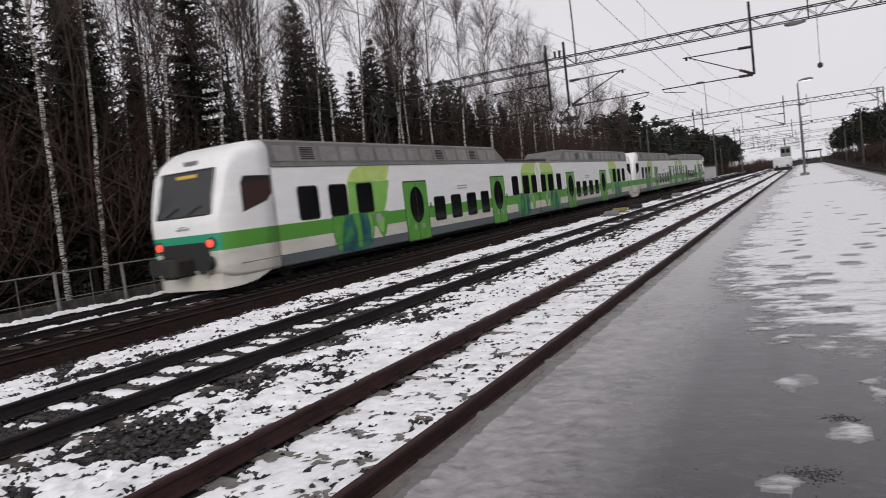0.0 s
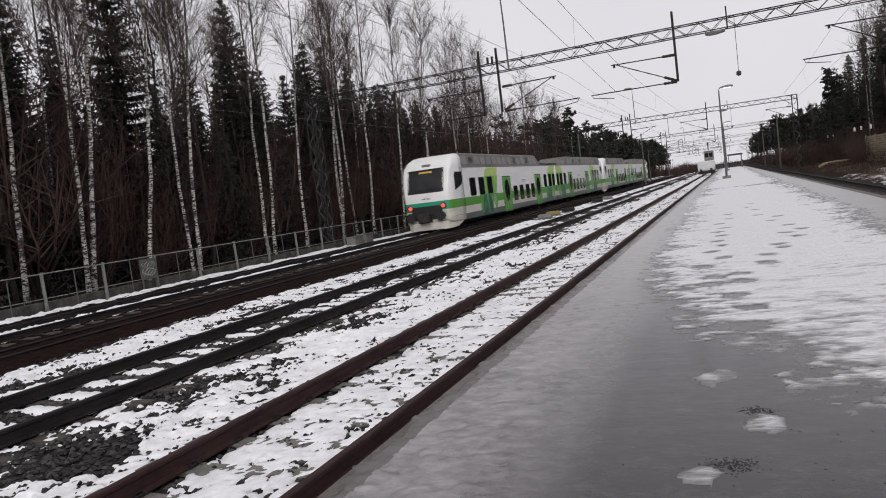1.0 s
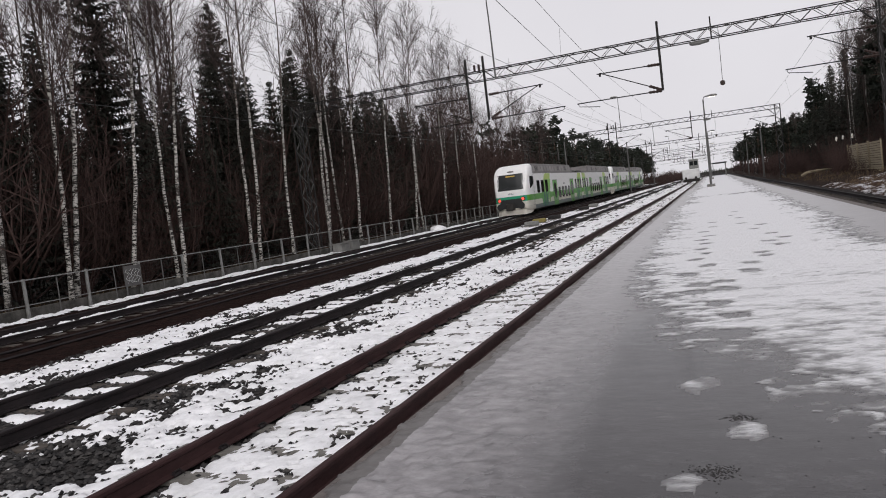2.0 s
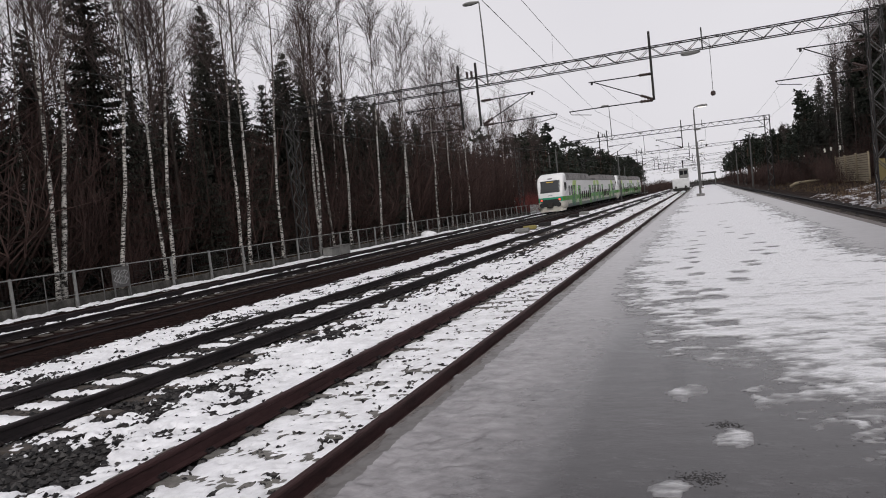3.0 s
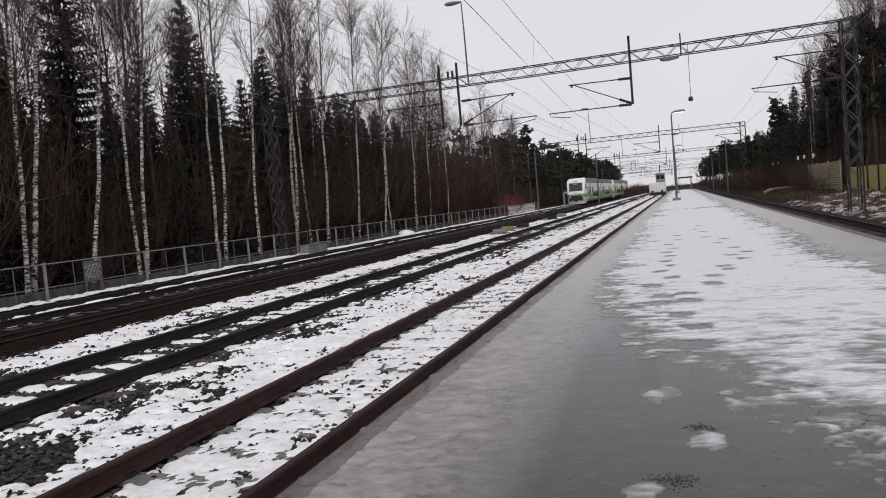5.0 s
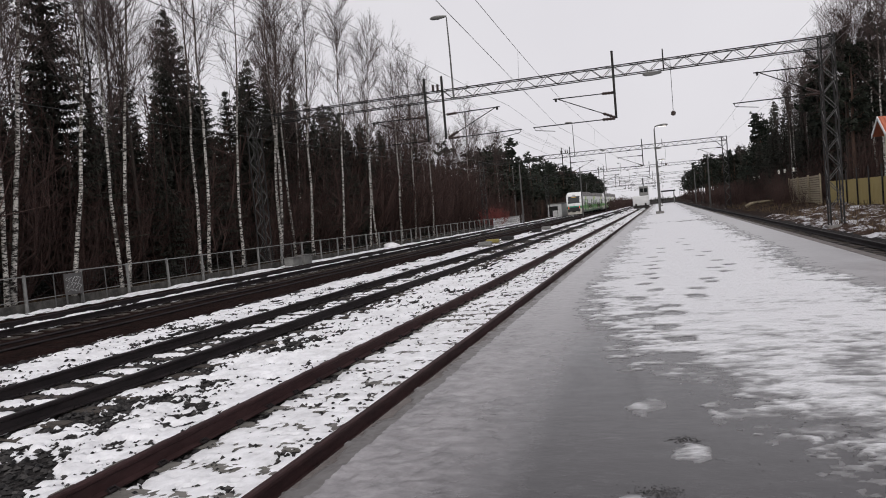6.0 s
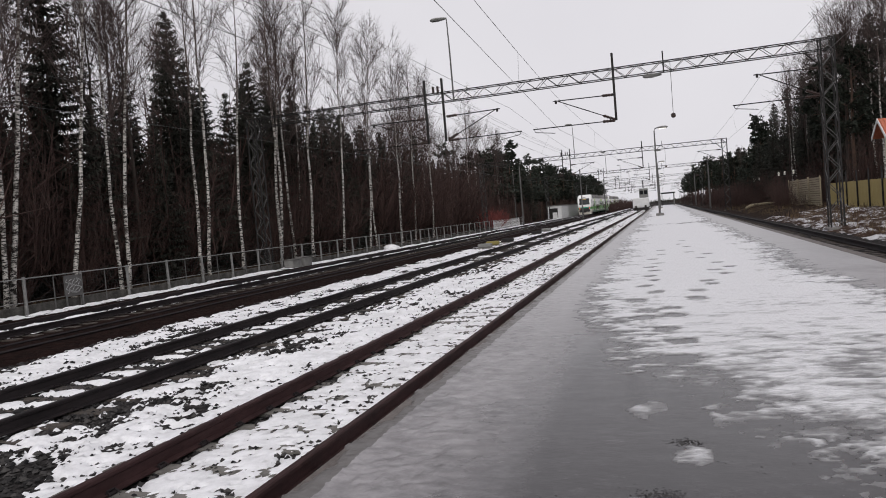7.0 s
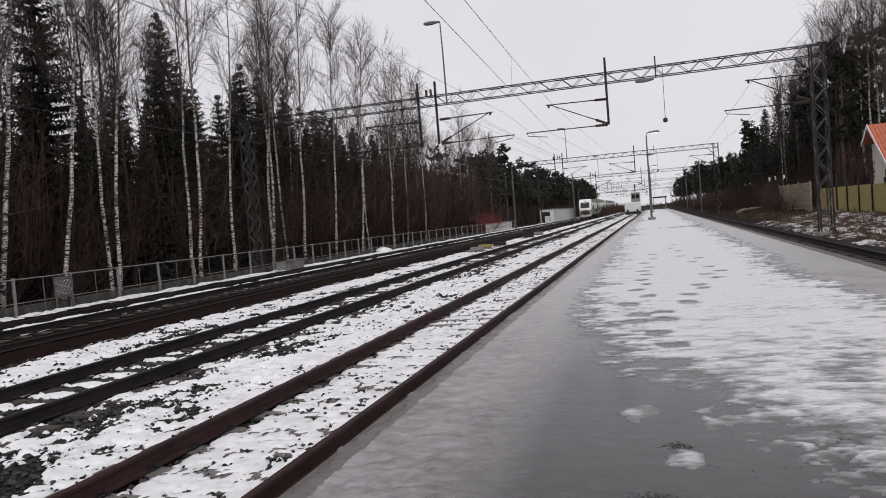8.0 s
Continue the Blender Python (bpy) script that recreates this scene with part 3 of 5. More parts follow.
qh = np.where(QX < lip, -0.01, qh)
slush = new("slush_on_platform", grid_mesh("slush_on_platform", QX, QY, PLAT_Z + qh, ICE, qh > -0.0035))
tagged(slush, "rough grey refrozen slush along the platform edge", "slush", kind="stuff")


def scatter_stones():
    """Dark ballast stones lying where the snow is thin."""
    rng = np.random.default_rng(7)
    s = Shape()
    base = [(1, 0, 0), (-1, 0, 0), (0, 1, 0), (0, -1, 0), (0, 0, 1), (0, 0, -1)]
    faces = [(0, 2, 4), (2, 1, 4), (1, 3, 4), (3, 0, 4), (2, 0, 5), (1, 2, 5), (3, 1, 5), (0, 3, 5)]
    n = 0
    while n < 19000:
        y = 2.6 + 24 * rng.random() ** 1.8
        x = rng.uniform(-11.8, -2.0)
        if abs(abs(x - NEAR_TRACK) - 0.8) < 0.09 or abs(abs(x - MID_TRACK) - 0.8) < 0.09:
            continue
        i, j = np.searchsorted(sx, x), min(np.searchsorted(sy, y), len(sy) - 1)
        th = thick[j, min(i, len(sx) - 1)]
        clump = float(lattice_noise(np.array([x * 1.7]), np.array([y * 1.7]), 5)[0])
        if th > 0.010 and rng.random() > 0.30 * max(0.0, clump - 0.45):
            continue
        r = rng.uniform(0.012, 0.034) * (1.3 if th < -0.01 else 1.0)
        z = -0.21 + max(th, 0) + r * 0.25
        a = rng.uniform(0, 6.28)
        ca, sa = math.cos(a), math.sin(a)
        pts = []
        for bx, by, bz in base:
            k = r * rng.uniform(0.65, 1.15)
            u, v = bx * k * 1.25 + rng.normal(0, 0.15) * r, by * k + rng.normal(0, 0.15) * r
            pts.append((x + ca * u - sa * v, y + sa * u + ca * v, z + bz * k * 0.75))
        s.add(pts, faces)
        n += 1
    return s


stones = part("ballast_stones", scatter_stones(), STONE)
tagged(stones, "dark crushed ballast stones poking through snow", "gravel", kind="stuff")


def scatter_grit():
    """Sprinkled grit where the ice has thawed."""
    rng = np.random.default_rng(3)
    s = Shape()
    for cx, cy, n, sp in ((0.03, 3.90, 150, 0.040), (-0.10, 3.17, 260, 0.060), (0.75, 4.1, 60, 0.12), (1.0, 3.6, 50, 0.15), (0.2, 3.3, 30, 0.3)):
        for _ in range(n):
            x, y, r = cx + rng.normal(0, sp), cy + rng.normal(0, sp * 0.7), rng.uniform(0.0035, 0.0075)
            s.add([(x + r, y, PLAT_Z), (x - r * 0.6, y + r, PLAT_Z), (x - r * 0.5, y - r, PLAT_Z), (x, y, PLAT_Z + r * 0.25)], [(0, 1, 3), (1, 2, 3), (2, 0, 3), (0, 2, 1)])
    return s


tagged(part("grit", scatter_grit(), STONE), "dark grit sprinkled on the icy platform", "grit", kind="stuff")


# ---- overhead line ----
def lattice_tower(parent, x, h, width=0.55):
    a = width / 2
    for ex in (-a, a):
        for ey in (-a, a):
            part("tower_leg", Shape().box(x + ex - 0.03, x + ex + 0.03, ey - 0.03, ey + 0.03, -0.3, h), DARKSTEEL, parent)
    n = int(h / 0.62)
    steel = GALV
    for i in range(n):
        z0, z1 = i * h / n, (i + 1) * h / n
        e = 1 if i % 2 else -1
        for q in (-a, a):
            part("tower_brace", Shape().tube([(x - a * e, q, z0), (x + a * e, q, z1)], 0.018, 4), steel, parent)
            part("tower_brace", Shape().tube([(x + q, -a * e, z0), (x + q, a * e, z1)], 0.018, 4), steel, parent)
    part("tower_foot", Shape().box(x - 0.45, x + 0.45, -0.45, 0.45, -0.6, -0.06, 0.04), CONCRETE, parent)


def insulator(s, p, q):
    """A ribbed rod between two points."""
    p, q = Vector(p), Vector(q)
    path, rad = [], []
    for i in range(9):
        path.append(p + (q - p) * (i / 8))
        rad.append(0.085 if i % 2 else 0.055)
    s.tube(path, rad, 6)


def cantilever(parent, xp, side, reach, z0=7.25, z1=5.97):
    """Catenary arms from a post at xp towards the side (+1 or -1)."""
    arm = Shape()
    tip1, tip2 = xp + side * reach * 0.70, xp + side * reach
    arm.tube([(xp + side * 0.6, 0, z0 - 0.02), (tip1 + side * 0.15, 0, z0 + 0.02)], 0.028, 6)
    rib = Shape()
    insulator(rib, (xp + side * 0.06, 0, z0 - 0.03), (xp + side * 0.62, 0, z0 - 0.02))
    part("insulator", rib, INSUL, parent)
    arm.tube([(tip1 - side * 0.1, 0, z0), (xp + side * 0.6, 0, z1 + 0.28)], 0.025, 6)
    rib = Shape()
    insulator(rib, (xp + side * 0.62, 0, z1 + 0.29), (xp + side * 0.06, 0, z1 + 0.03))
    part("insulator", rib, INSUL, parent)
    arm.tube([(xp + side * 0.65, 0, z1 - 0.01), (tip2, 0, z1 + 0.01)], 0.028, 6)
    rib = Shape()
    insulator(rib, (xp + side * 0.06, 0, z1 - 0.02), (xp + side * 0.67, 0, z1 - 0.01))
    part("insulator", rib, INSUL, parent)
    arm.tube([(tip2 - side * 0.05, 0, z1), (tip2 - side * 0.10, 0, z1 - 0.15), (tip2 - side * 1.1, 0, z1 - 0.30)], 0.018, 5)
    arm.box(tip1 - 0.05, tip1 + 0.05, -0.04, 0.04, z0 - 0.12, z0 + 0.05)
    part("cantilever_arm", arm, DARKSTEEL, parent)


def street_head(parent, x, y, z, side):
    """A lamp head hanging out to one side."""
    rings = []
    for u, w, d in ((0.0, 0.05, 0.04), (0.15, 0.10, 0.07), (0.45, 0.17, 0.11), (0.75, 0.16, 0.10), (0.88, 0.07, 0.05)):
        rings.append([(x + side * u, y + w * math.cos(a), z + 0.03 + d * math.sin(a)) for a in [k * math.pi / 4 for k in range(8)]])
    return part("lamp_head", Shape().loft(rings), CABINET, parent)


def gantry(y):
    g = thing("catenary_gantry", "grey lattice steel gantry carrying catenary arms over the tracks", "gantry", "line gantries", pose(0, y, 0))
    x0, x1, zb, zt, hw = -22.2, 7.55, 8.0, 8.48, 0.22
    for q in (-hw, hw):
        for z in (zb, zt):
            part("beam_chord", Shape().box(x0 - 0.3, x1 + 0.3, q - 0.022, q + 0.022, z - 0.022, z + 0.022), DARKSTEEL, g)
    web = Shape()
    n = 54
    for i in range(n):
        a, b = x0 + (x1 - x0) * i / n, x0 + (x1 - x0) * (i + 1) / n
        up = i % 2 == 0
        for q in (-hw, hw):
            web.tube([(a, q, zb if up else zt), (b, q, zt if up else zb)], 0.014, 4)
        web.tube([(a, -hw if up else hw, zt), (b, hw if up else -hw, zt)], 0.012, 4)
    part("beam_bracing", web, DARKSTEEL, g)
    for x in (-22.2, 7.55):
        lattice_tower(g, x, 8.5)
        e = 1 if x < 0 else -1
        part("knee_brace", Shape().tube([(x + e * 0.25, 0, 7.3), (x + e * 0.95, 0, 8.0)], 0.035, 6), DARKSTEEL, g)
    for x, z0 in ((-11.55, 5.85), (-10.58, 5.9), (-1.83, 5.93)):
        part("drop_post", Shape().box(x - 0.055, x + 0.055, -0.3, -0.2, z0, 9.2, 0.008), DARKSTEEL, g)
    cantilever(g, -11.55, -1, 4.5)
    cantilever(g, -10.58, 1, 4.0)
    cantilever(g, -1.83, -1, 4.15)
    cantilever(g, 7.25, -1, 3.75)
    pole = part("lamp_pole", Shape().tube([(-9.98, -0.27, 7.9), (-9.99, -0.27, 10.6), (-10.02, -0.27, 12.2)], [0.05, 0.04, 0.03], 8), GALV, g)
    street_head(g, -10.02, -0.27, 12.2, -1)
    part("lamp_bracket", Shape().box(0.49, 0.55, -0.26, -0.20, 7.90, 8.95, 0.01), DARKSTEEL, g)
    head = street_head(g, 0.42, 0, 7.86, -1)
    part("weight_rod", Shape().tube([(0.84, 0, 8.5), (0.83, 0, 5.95)], 0.013, 5), WIRE, g)
    part("weight", Shape().tube([(0.83, 0, 5.98), (0.83, 0, 5.93), (0.83, 0, 5.80), (0.83, 0, 5.75)], [0.05, 0.11, 0.11, 0.05], 8), INSUL, g)
    for x in (-11.7, -11.15, -10.9):
        fi = Shape()
        insulator(fi, (x, 0, 8.5), (x, 0, 8.86))
        part("feeder_insulator", fi, INSUL, g)
    return g


first = gantry(GANTRIES[0])
for y in GANTRIES[1:]:
    copy_thing(first, pose(0, y, 0))


def overhead_wires():
    def wire(name, pts, r, label):
        s = Shape().tube(pts, r, 4, False)
        tagged(part(name, s, WIRE), label, "wire", "overhead wires", "structure")

    ys = [-18.0] + GANTRIES + [360.0]
    for xc, xm, skew in ((-16.1, -16.4, 0.12), (-7.85, -7.2, 0.12), (-3.55, -3.6, -1.1), (4.9, 4.7, 0.12)):
        contact, messenger = [], []
        sway = [(skew if i % 2 else -skew) for i in range(len(ys))]
        for i, y in enumerate(ys):
            contact.append((xc + sway[i], y, 5.82))
            if i + 1 < len(ys):
                for k in range(8):
                    u = k / 8
                    aside = sway[i] + (sway[i + 1] - sway[i]) * u
                    messenger.append((xm + aside * 0.8, y + (ys[i + 1] - y) * u, 7.22 - 4 * 0.40 * u * (1 - u)))
                    if k in (2, 4, 6):
                        z = 7.22 - 4 * 0.40 * u * (1 - u)
                        wire("dropper", [(xm + aside * 0.8, y + (ys[i + 1] - y) * u, z), (xc + aside, y + (ys[i + 1] - y) * u, 5.82)], 0.004, "thin dropper between two overhead wires")
        wire("contact_wire", contact, 0.008, "thin dark contact wire above a track")
        wire("messenger_wire", messenger, 0.008, "sagging dark messenger wire above a track")
    for x in (-11.7, -11.15, -10.9):
        pts = []
        for i in range(len(ys) - 1):
            for k in range(8):
                u = k / 8
                pts.append((x, ys[i] + (ys[i + 1] - ys[i]) * u, 8.86 - 4 * 0.25 * u * (1 - u)))
        wire("feeder_wire", pts, 0.010, "dark feeder cable along the gantries")


overhead_wires()


def platform_lamp(x, y):
    t = thing("platform_lamp", "slim grey lamp post with a lit head on the platform", "street lamp", "platform lamps", pose(x, y, PLAT_Z))
    part("foot", Shape().box(-0.32, 0.32, -0.32, 0.32, 0, 0.22, 0.03), CONCRETE, t)
    part("pole", Shape().tube([(0, 0, 0.2), (0, 0, 3.0), (0, 0, 7.0), (0.06, 0, 7.18), (0.25, 0, 7.25)], [0.09, 0.075, 0.05, 0.045, 0.04], 8), GALV, t)
    head = street_head(t, 0.2, 0, 7.22, 1)
    part("lens", Shape().box(0.35, 0.95, -0.11, 0.11, 7.12, 7.17, 0.02), LAMPGLOW, head, "glowing lens")
    return t


lamp = platform_lamp(-0.18, 61)
for y in (115, 169):
    copy_thing(lamp, pose(-0.18, y, PLAT_Z))


def ground_cable(x, label):
    pts = [(x + 0.05 * math.sin(0.9 * y), y, -0.185) for y in range(6, 140, 2)]
    tagged(part("ground_cable", Shape().tube(pts, 0.035, 5), DARKRAIL), label, "cable", "lineside cables")


ground_cable(-14.4, "brown cable lying on the dark ballast")
ground_cable(-13.5, "brown cable lying on the dark ballast")


# ---- lineside things ----
def lineside_fence():
    f = thing("lineside_fence", "pale steel fence with a low concrete wall along the woods", "fence", m=pose(-21.5, 0, 0))
    post = Shape().box(-0.045, 0.045, -0.045, 0.045, -0.35, 1.05, 0.01).mesh("post", FENCEPAINT)
    bar = Shape().tube([(0, 0, -0.3), (0, 0, 1.0)], 0.020, 6).mesh("upright", GALV)
    rail = Shape().tube([(0, 0, 1.0), (0, 2.5, 1.0)], 0.024, 6).mesh("top_rail", FENCEPAINT)
    low = Shape().tube([(0, 0, 0.16), (0, 2.5, 0.16)], 0.016, 6).mesh("bottom_rail", FENCEPAINT)
    wall = Shape().box(-0.30, -0.12, 0.01, 2.49, -0.5, 0.03, 0.015).mesh("wall_block", WALLDARK)
    net = Shape()
    for i in range(17):
        net.tube([(0, 0.15 * i + 0.05, 0.16), (0, 0.15 * i + 0.05, 1.0)], 0.0022, 3, False)
    for k in range(6):
        net.tube([(0, 0, 0.26 + 0.13 * k), (0, 2.5, 0.26 + 0.13 * k)], 0.0022, 3, False)
    netm = net.mesh("wire_mesh", WIRE)
    for i in range(44):
        y = 4.06 + 2.5 * i
        part("post", post, None, f, m=pose(0, y, random.uniform(-0.02, 0.02), random.uniform(-1, 1), random.uniform(-1, 1), 0))
        part("upright", bar, None, f, m=pose(0, y + 1.25, 0))
        part("top_rail", rail, None, f, m=pose(0, y, 0))
        part("bottom_rail", low, None, f, m=pose(0, y, 0))
        part("wall_block", wall, None, f, m=pose(0, y, random.uniform(-0.02, 0.02)))
        if i < 26:
            part("wire_mesh", netm, None, f, m=pose(0, y, 0))
    return f


lineside_fence()


def picket_fence():
    f = thing("picket_fence", "low white picket fence far along the line", "fence", m=pose(-21.15, 90, -0.3))
    pk = Shape().box(-0.02, 0.02, -0.05, 0.05, 0, 1.25, 0.008).mesh("picket", WHITEPAINT)
    for i in range(36):
        part("picket", pk, None, f, m=pose(0, 0.5 * i, 0))
    for z in (0.35, 0.95):
        part("fence_rail", Shape().box(-0.05, -0.02, -0.1, 17.7, z - 0.04, z + 0.04), WHITEPAINT, f)


picket_fence()


def notice_box(y):
    b = thing("notice_board", "dark grey metal board with pale scribbles on the fence", "board", m=pose(-21.40, y, -0.05))
    part("panel", Shape().box(-0.03, 0.03, -0.42, 0.42, 0.18, 0.98, 0.01), PALEBOARD, b)
    marks = Shape()
    for k in range(5):
        pts = [(0.036, -0.3 + 0.14 * k + 0.10 * math.sin(2.1 * i + k), 0.3 + 0.09 * i) for i in range(7)]
        marks.tube(pts, 0.008, 4)
    part("scribble", marks, WHITEPAINT, b, "pale scribbled lines")
    for e in (-0.36, 0.36):
        part("leg", Shape().box(-0.025, 0.025, e - 0.025, e + 0.025, -0.3, 0.2), GALV, b)


notice_box(21.1)


def cable_cabinet(x, y, w, h):
    c = thing("cable_cabinet", "low grey lineside cabinet by the fence", "cabinet", "lineside cabinets", pose(x, y, -0.3))
    part("body", Shape().box(-0.3, 0.3, -w / 2, w / 2, 0, h, 0.02), CABINET, c)
    part("lid", Shape().box(-0.34, 0.34, -w / 2 - 0.04, w / 2 + 0.04, h, h + 0.05, 0.012), CONCRETE, c)
    part("door", Shape().box(0.302, 0.318, -w / 2 + 0.06, w / 2 - 0.06, 0.06, h - 0.05, 0.006), CABINET, c)


cable_cabinet(-20.7, 36.4, 1.0, 0.5)
cable_cabinet(-20.7, 37.7, 0.9, 0.55)


def point_machine(x, y, mat, label):
    p = thing("point_machine", label, "point machine", "point machines", pose(x, y, -0.22))
    part("base", Shape().box(-0.55, 0.55, -0.35, 0.35, 0, 0.09, 0.02), CONCRETE, p)
    part("housing", Shape().box(-0.42, 0.42, -0.24, 0.24, 0.09, 0.34, 0.05), mat, p)
    part("rod", Shape().tube([(-0.42, 0, 0.1), (-1.5, 0, 0.06)], 0.025, 6), DARKSTEEL, p)


for x, y, mt, lb in ((-10.4, 41.5, CABINET, "grey point machine beside the track"), (-10.3, 47.6, DARKSTEEL, "dark point machine beside the track"),
                     (-10.6, 44.4, YELLOW, "yellow-topped point machine beside the track"), (-10.4, 60, DARKSTEEL, "dark point machine beside the track"), (-10.5, 66, CABINET, "grey point machine beside the track")):
    point_machine(x, y, mt, lb)


def snow_heap(x, y, r):
    s = Shape()
    rings = []
    for k in range(6):
        a = k / 5 * math.pi / 2
        rings.append([(r * math.cos(a) * (1 + 0.25 * math.sin(3 * t + k)) * math.cos(t), r * 0.9 * math.cos(a) * math.sin(t), r * 0.65 * math.sin(a)) for t in [j * math.pi / 6 for j in range(12)]])
    s.loft(rings)
    h = part("snow_heap", s, SNOW, None, "", True, pose(x, y, -0.3))
    tagged(h, "small heap of old snow by the fence", "snow")


snow_heap(-20.9, 52.5, 0.7)


def white_shed():
    s = thing("track_shed", "white flat-roofed sheet-metal shed with a dark open front", "shed", m=pose(-23.2, 150, -0.3))
    part("wall", Shape().box(0, 2.9, 0.06, 42, 0, 2.75, 0.02), WHITEPAINT, s)
    part("roof", Shape().box(-0.15, 3.05, -0.15, 42.1, 2.76, 2.95, 0.03), CONCRETE, s)
    # the opening's shade is a dark plate set before the closed wall
    part("open_front", Shape().box(0.25, 2.1, -0.02, 0.055, 0.05, 2.3), DARKSTEEL, s, "dark plate standing in for the shade inside the open front")
    part("door", Shape().box(1.0, 2.0, -0.06, -0.025, 0.1, 1.4, 0.01), WHITEPAINT, s)


white_shed()


def work_vehicle():
    w = thing("track_work_vehicle", "white rail work vehicle with a glazed cab on the platform track", "rail vehicle", m=pose(NEAR_TRACK, 138, 0))
    part("body", Shape().box(-1.45, 1.45, 0, 9, 0.75, 2.55, 0.12), WHITEPAINT, w)
    cab = part("cab", Shape().box(-0.2, 1.45, 1.2, 3.6, 2.56, 4.3, 0.10), CABINET, w)
    for a, b in ((-0.05, 0.55), (0.68, 1.28)):
        part("cab_window", Shape().box(a, b, 1.17, 1.195, 3.2, 3.95, 0.01), WINDOW, cab)
    part("cab_roof", Shape().box(-0.3, 1.55, 1.1, 3.7, 4.31, 4.42, 0.02), WHITEPAINT, cab)
    part("exhaust", Shape().tube([(0.6, 2.0, 4.4), (0.6, 2.0, 5.9)], 0.10, 8), DARKSTEEL, w)
    part("underframe", Shape().box(-1.4, 1.4, 0.1, 8.9, 0.22, 0.74, 0.04), UNDER, w)
    wheel = Shape().tube([(-0.07, 0, 0.46), (0.07, 0, 0.46)], 0.46, 18).mesh("wheel", UNDER)
    for y in (1.5, 7.5):
        for x in (-0.8, 0.8):
            part("wheel", wheel, None, w, m=pose(x, y, 0))
    for x in (-0.87, 0.87):
        part("buffer", Shape().tube([(x, 0.05, 0.95), (x, -0.4, 0.95), (x, -0.42, 0.95)], [0.09, 0.09, 0.22], 10), UNDER, w)


work_vehicle()


def shelter():
    s = thing("platform_shelter", "small dark-roofed shelter at the platform end", "shelter", m=pose(1.2, 150, PLAT_Z))
    part("roof", Shape().box(-1.2, 1.6, 0, 8, 2.5, 2.75, 0.04), DARKSTEEL, s)
    part("back_wall", Shape().box(1.3, 1.4, 0.2, 7.8, 0, 2.49), CABINET, s)
    for y in (0.3, 4, 7.7):
        part("post", Shape().tube([(-1.0, y, 0), (-1.0, y, 2.5)], 0.05, 6), DARKSTEEL, s)


shelter()

# right-hand side: fences, house, lamps, log on the bank
def ochre_fence():
    f = thing("board_fence", "ochre-yellow vertical board fence above the bank", "fence", m=pose(12.0, 40, 0.25))
    bd = Shape().box(-0.012, 0.012, 0.004, 0.196, 0, 1.75, 0.005).mesh("board", YELLOWWOOD)
    for i in range(95):
        part("board", bd, None, f, m=pose(random.uniform(-0.004, 0.004), 0.2 * i, random.uniform(-0.02, 0.01)))
    for i in range(8):
        part("post", Shape().box(-0.10, -0.02, 2.7 * i - 0.04, 2.7 * i + 0.04, -0.5, 2.45, 0.01), DARKSTEEL, f)
    for z in (0.3, 1.45):
        part("fence_rail", Shape().box(0.014, 0.06, 0, 19, z - 0.045, z + 0.045), YELLOWWOOD, f)


ochre_fence()


def slat_fence():
    f = thing("slat_fence", "pale horizontal slat fence panels beside the ochre fence", "fence", m=pose(11.6, 59.5, 0.25))
    sl = Shape().box(-0.012, 0.012, 0, 4.4, 0, 0.15, 0.005).mesh("slat", PALEWOOD)
    for k in range(3):
        for i in range(13):
            part("slat", sl, None, f, m=pose(0, 4.6 * k, 0.18 * i))
        for e in (0.05, 4.35):
            part("post", Shape().box(-0.11, -0.02, 4.6 * k + e - 0.05, 4.6 * k + e + 0.05, -0.5, 2.42, 0.01), PALEWOOD, f)


slat_fence()


def house():
    h = thing("house", "cream plastered house with a red tiled gable roof", "house", m=pose(14.9, 54.6, -0.1))
    part("wall", Shape().loft([[(x, y, z) for y, z in ((-3.6, 0), (1.0, 0), (1.0, 5.0), (0, 5.9), (-3.6, 3.2))] for x in (0, 9)]), PLASTER, h)
    for e, run, drop in ((-1, 4.3, 3.22), (1, 1.5, 1.12)):
        r = part("roof", Shape().loft([[(x, 0, 6.02), (x, e * run, 6.02 - drop), (x, e * run, 6.14 - drop), (x, 0, 6.16)] for x in (-0.6, 9.6)]), TILE, h, "red tiled roof slope")
        tile = Shape().tube([(0, 0, 0), (0, e * run, -drop)], 0.055, 5).mesh("tile_row", TILE)
        for i in range(44):
            part("tile_row", tile, None, r, m=pose(-0.5 + 0.23 * i, 0, 6.15))
        part("bargeboard", Shape().loft([[(x, 0, 5.95), (x, e * (run + 0.02), 5.93 - drop), (x, e * (run + 0.02), 6.16 - drop), (x, 0, 6.2)] for x in (-0.66, -0.61)]), WHITEPAINT, h, "white bargeboard")
    win = part("window", Shape().box(-0.03, -0.005, -2.1, -0.9, 1.2, 2.5, 0.005), WINDOW, h)
    for a, b, c, d in ((-2.2, -0.8, 1.1, 1.2), (-2.2, -0.8, 2.5, 2.6), (-2.2, -2.1, 1.2, 2.5), (-0.9, -0.8, 1.2, 2.5)):
        part("frame", Shape().box(-0.05, -0.004, a, b, c, d), WHITEPAINT, win)
    part("downpipe", Shape().tube([(-0.3, -4.2, 2.8), (-0.1, -3.5, 2.4), (-0.1, -3.5, 0)], 0.05, 6), WHITEPAINT, h)


house()


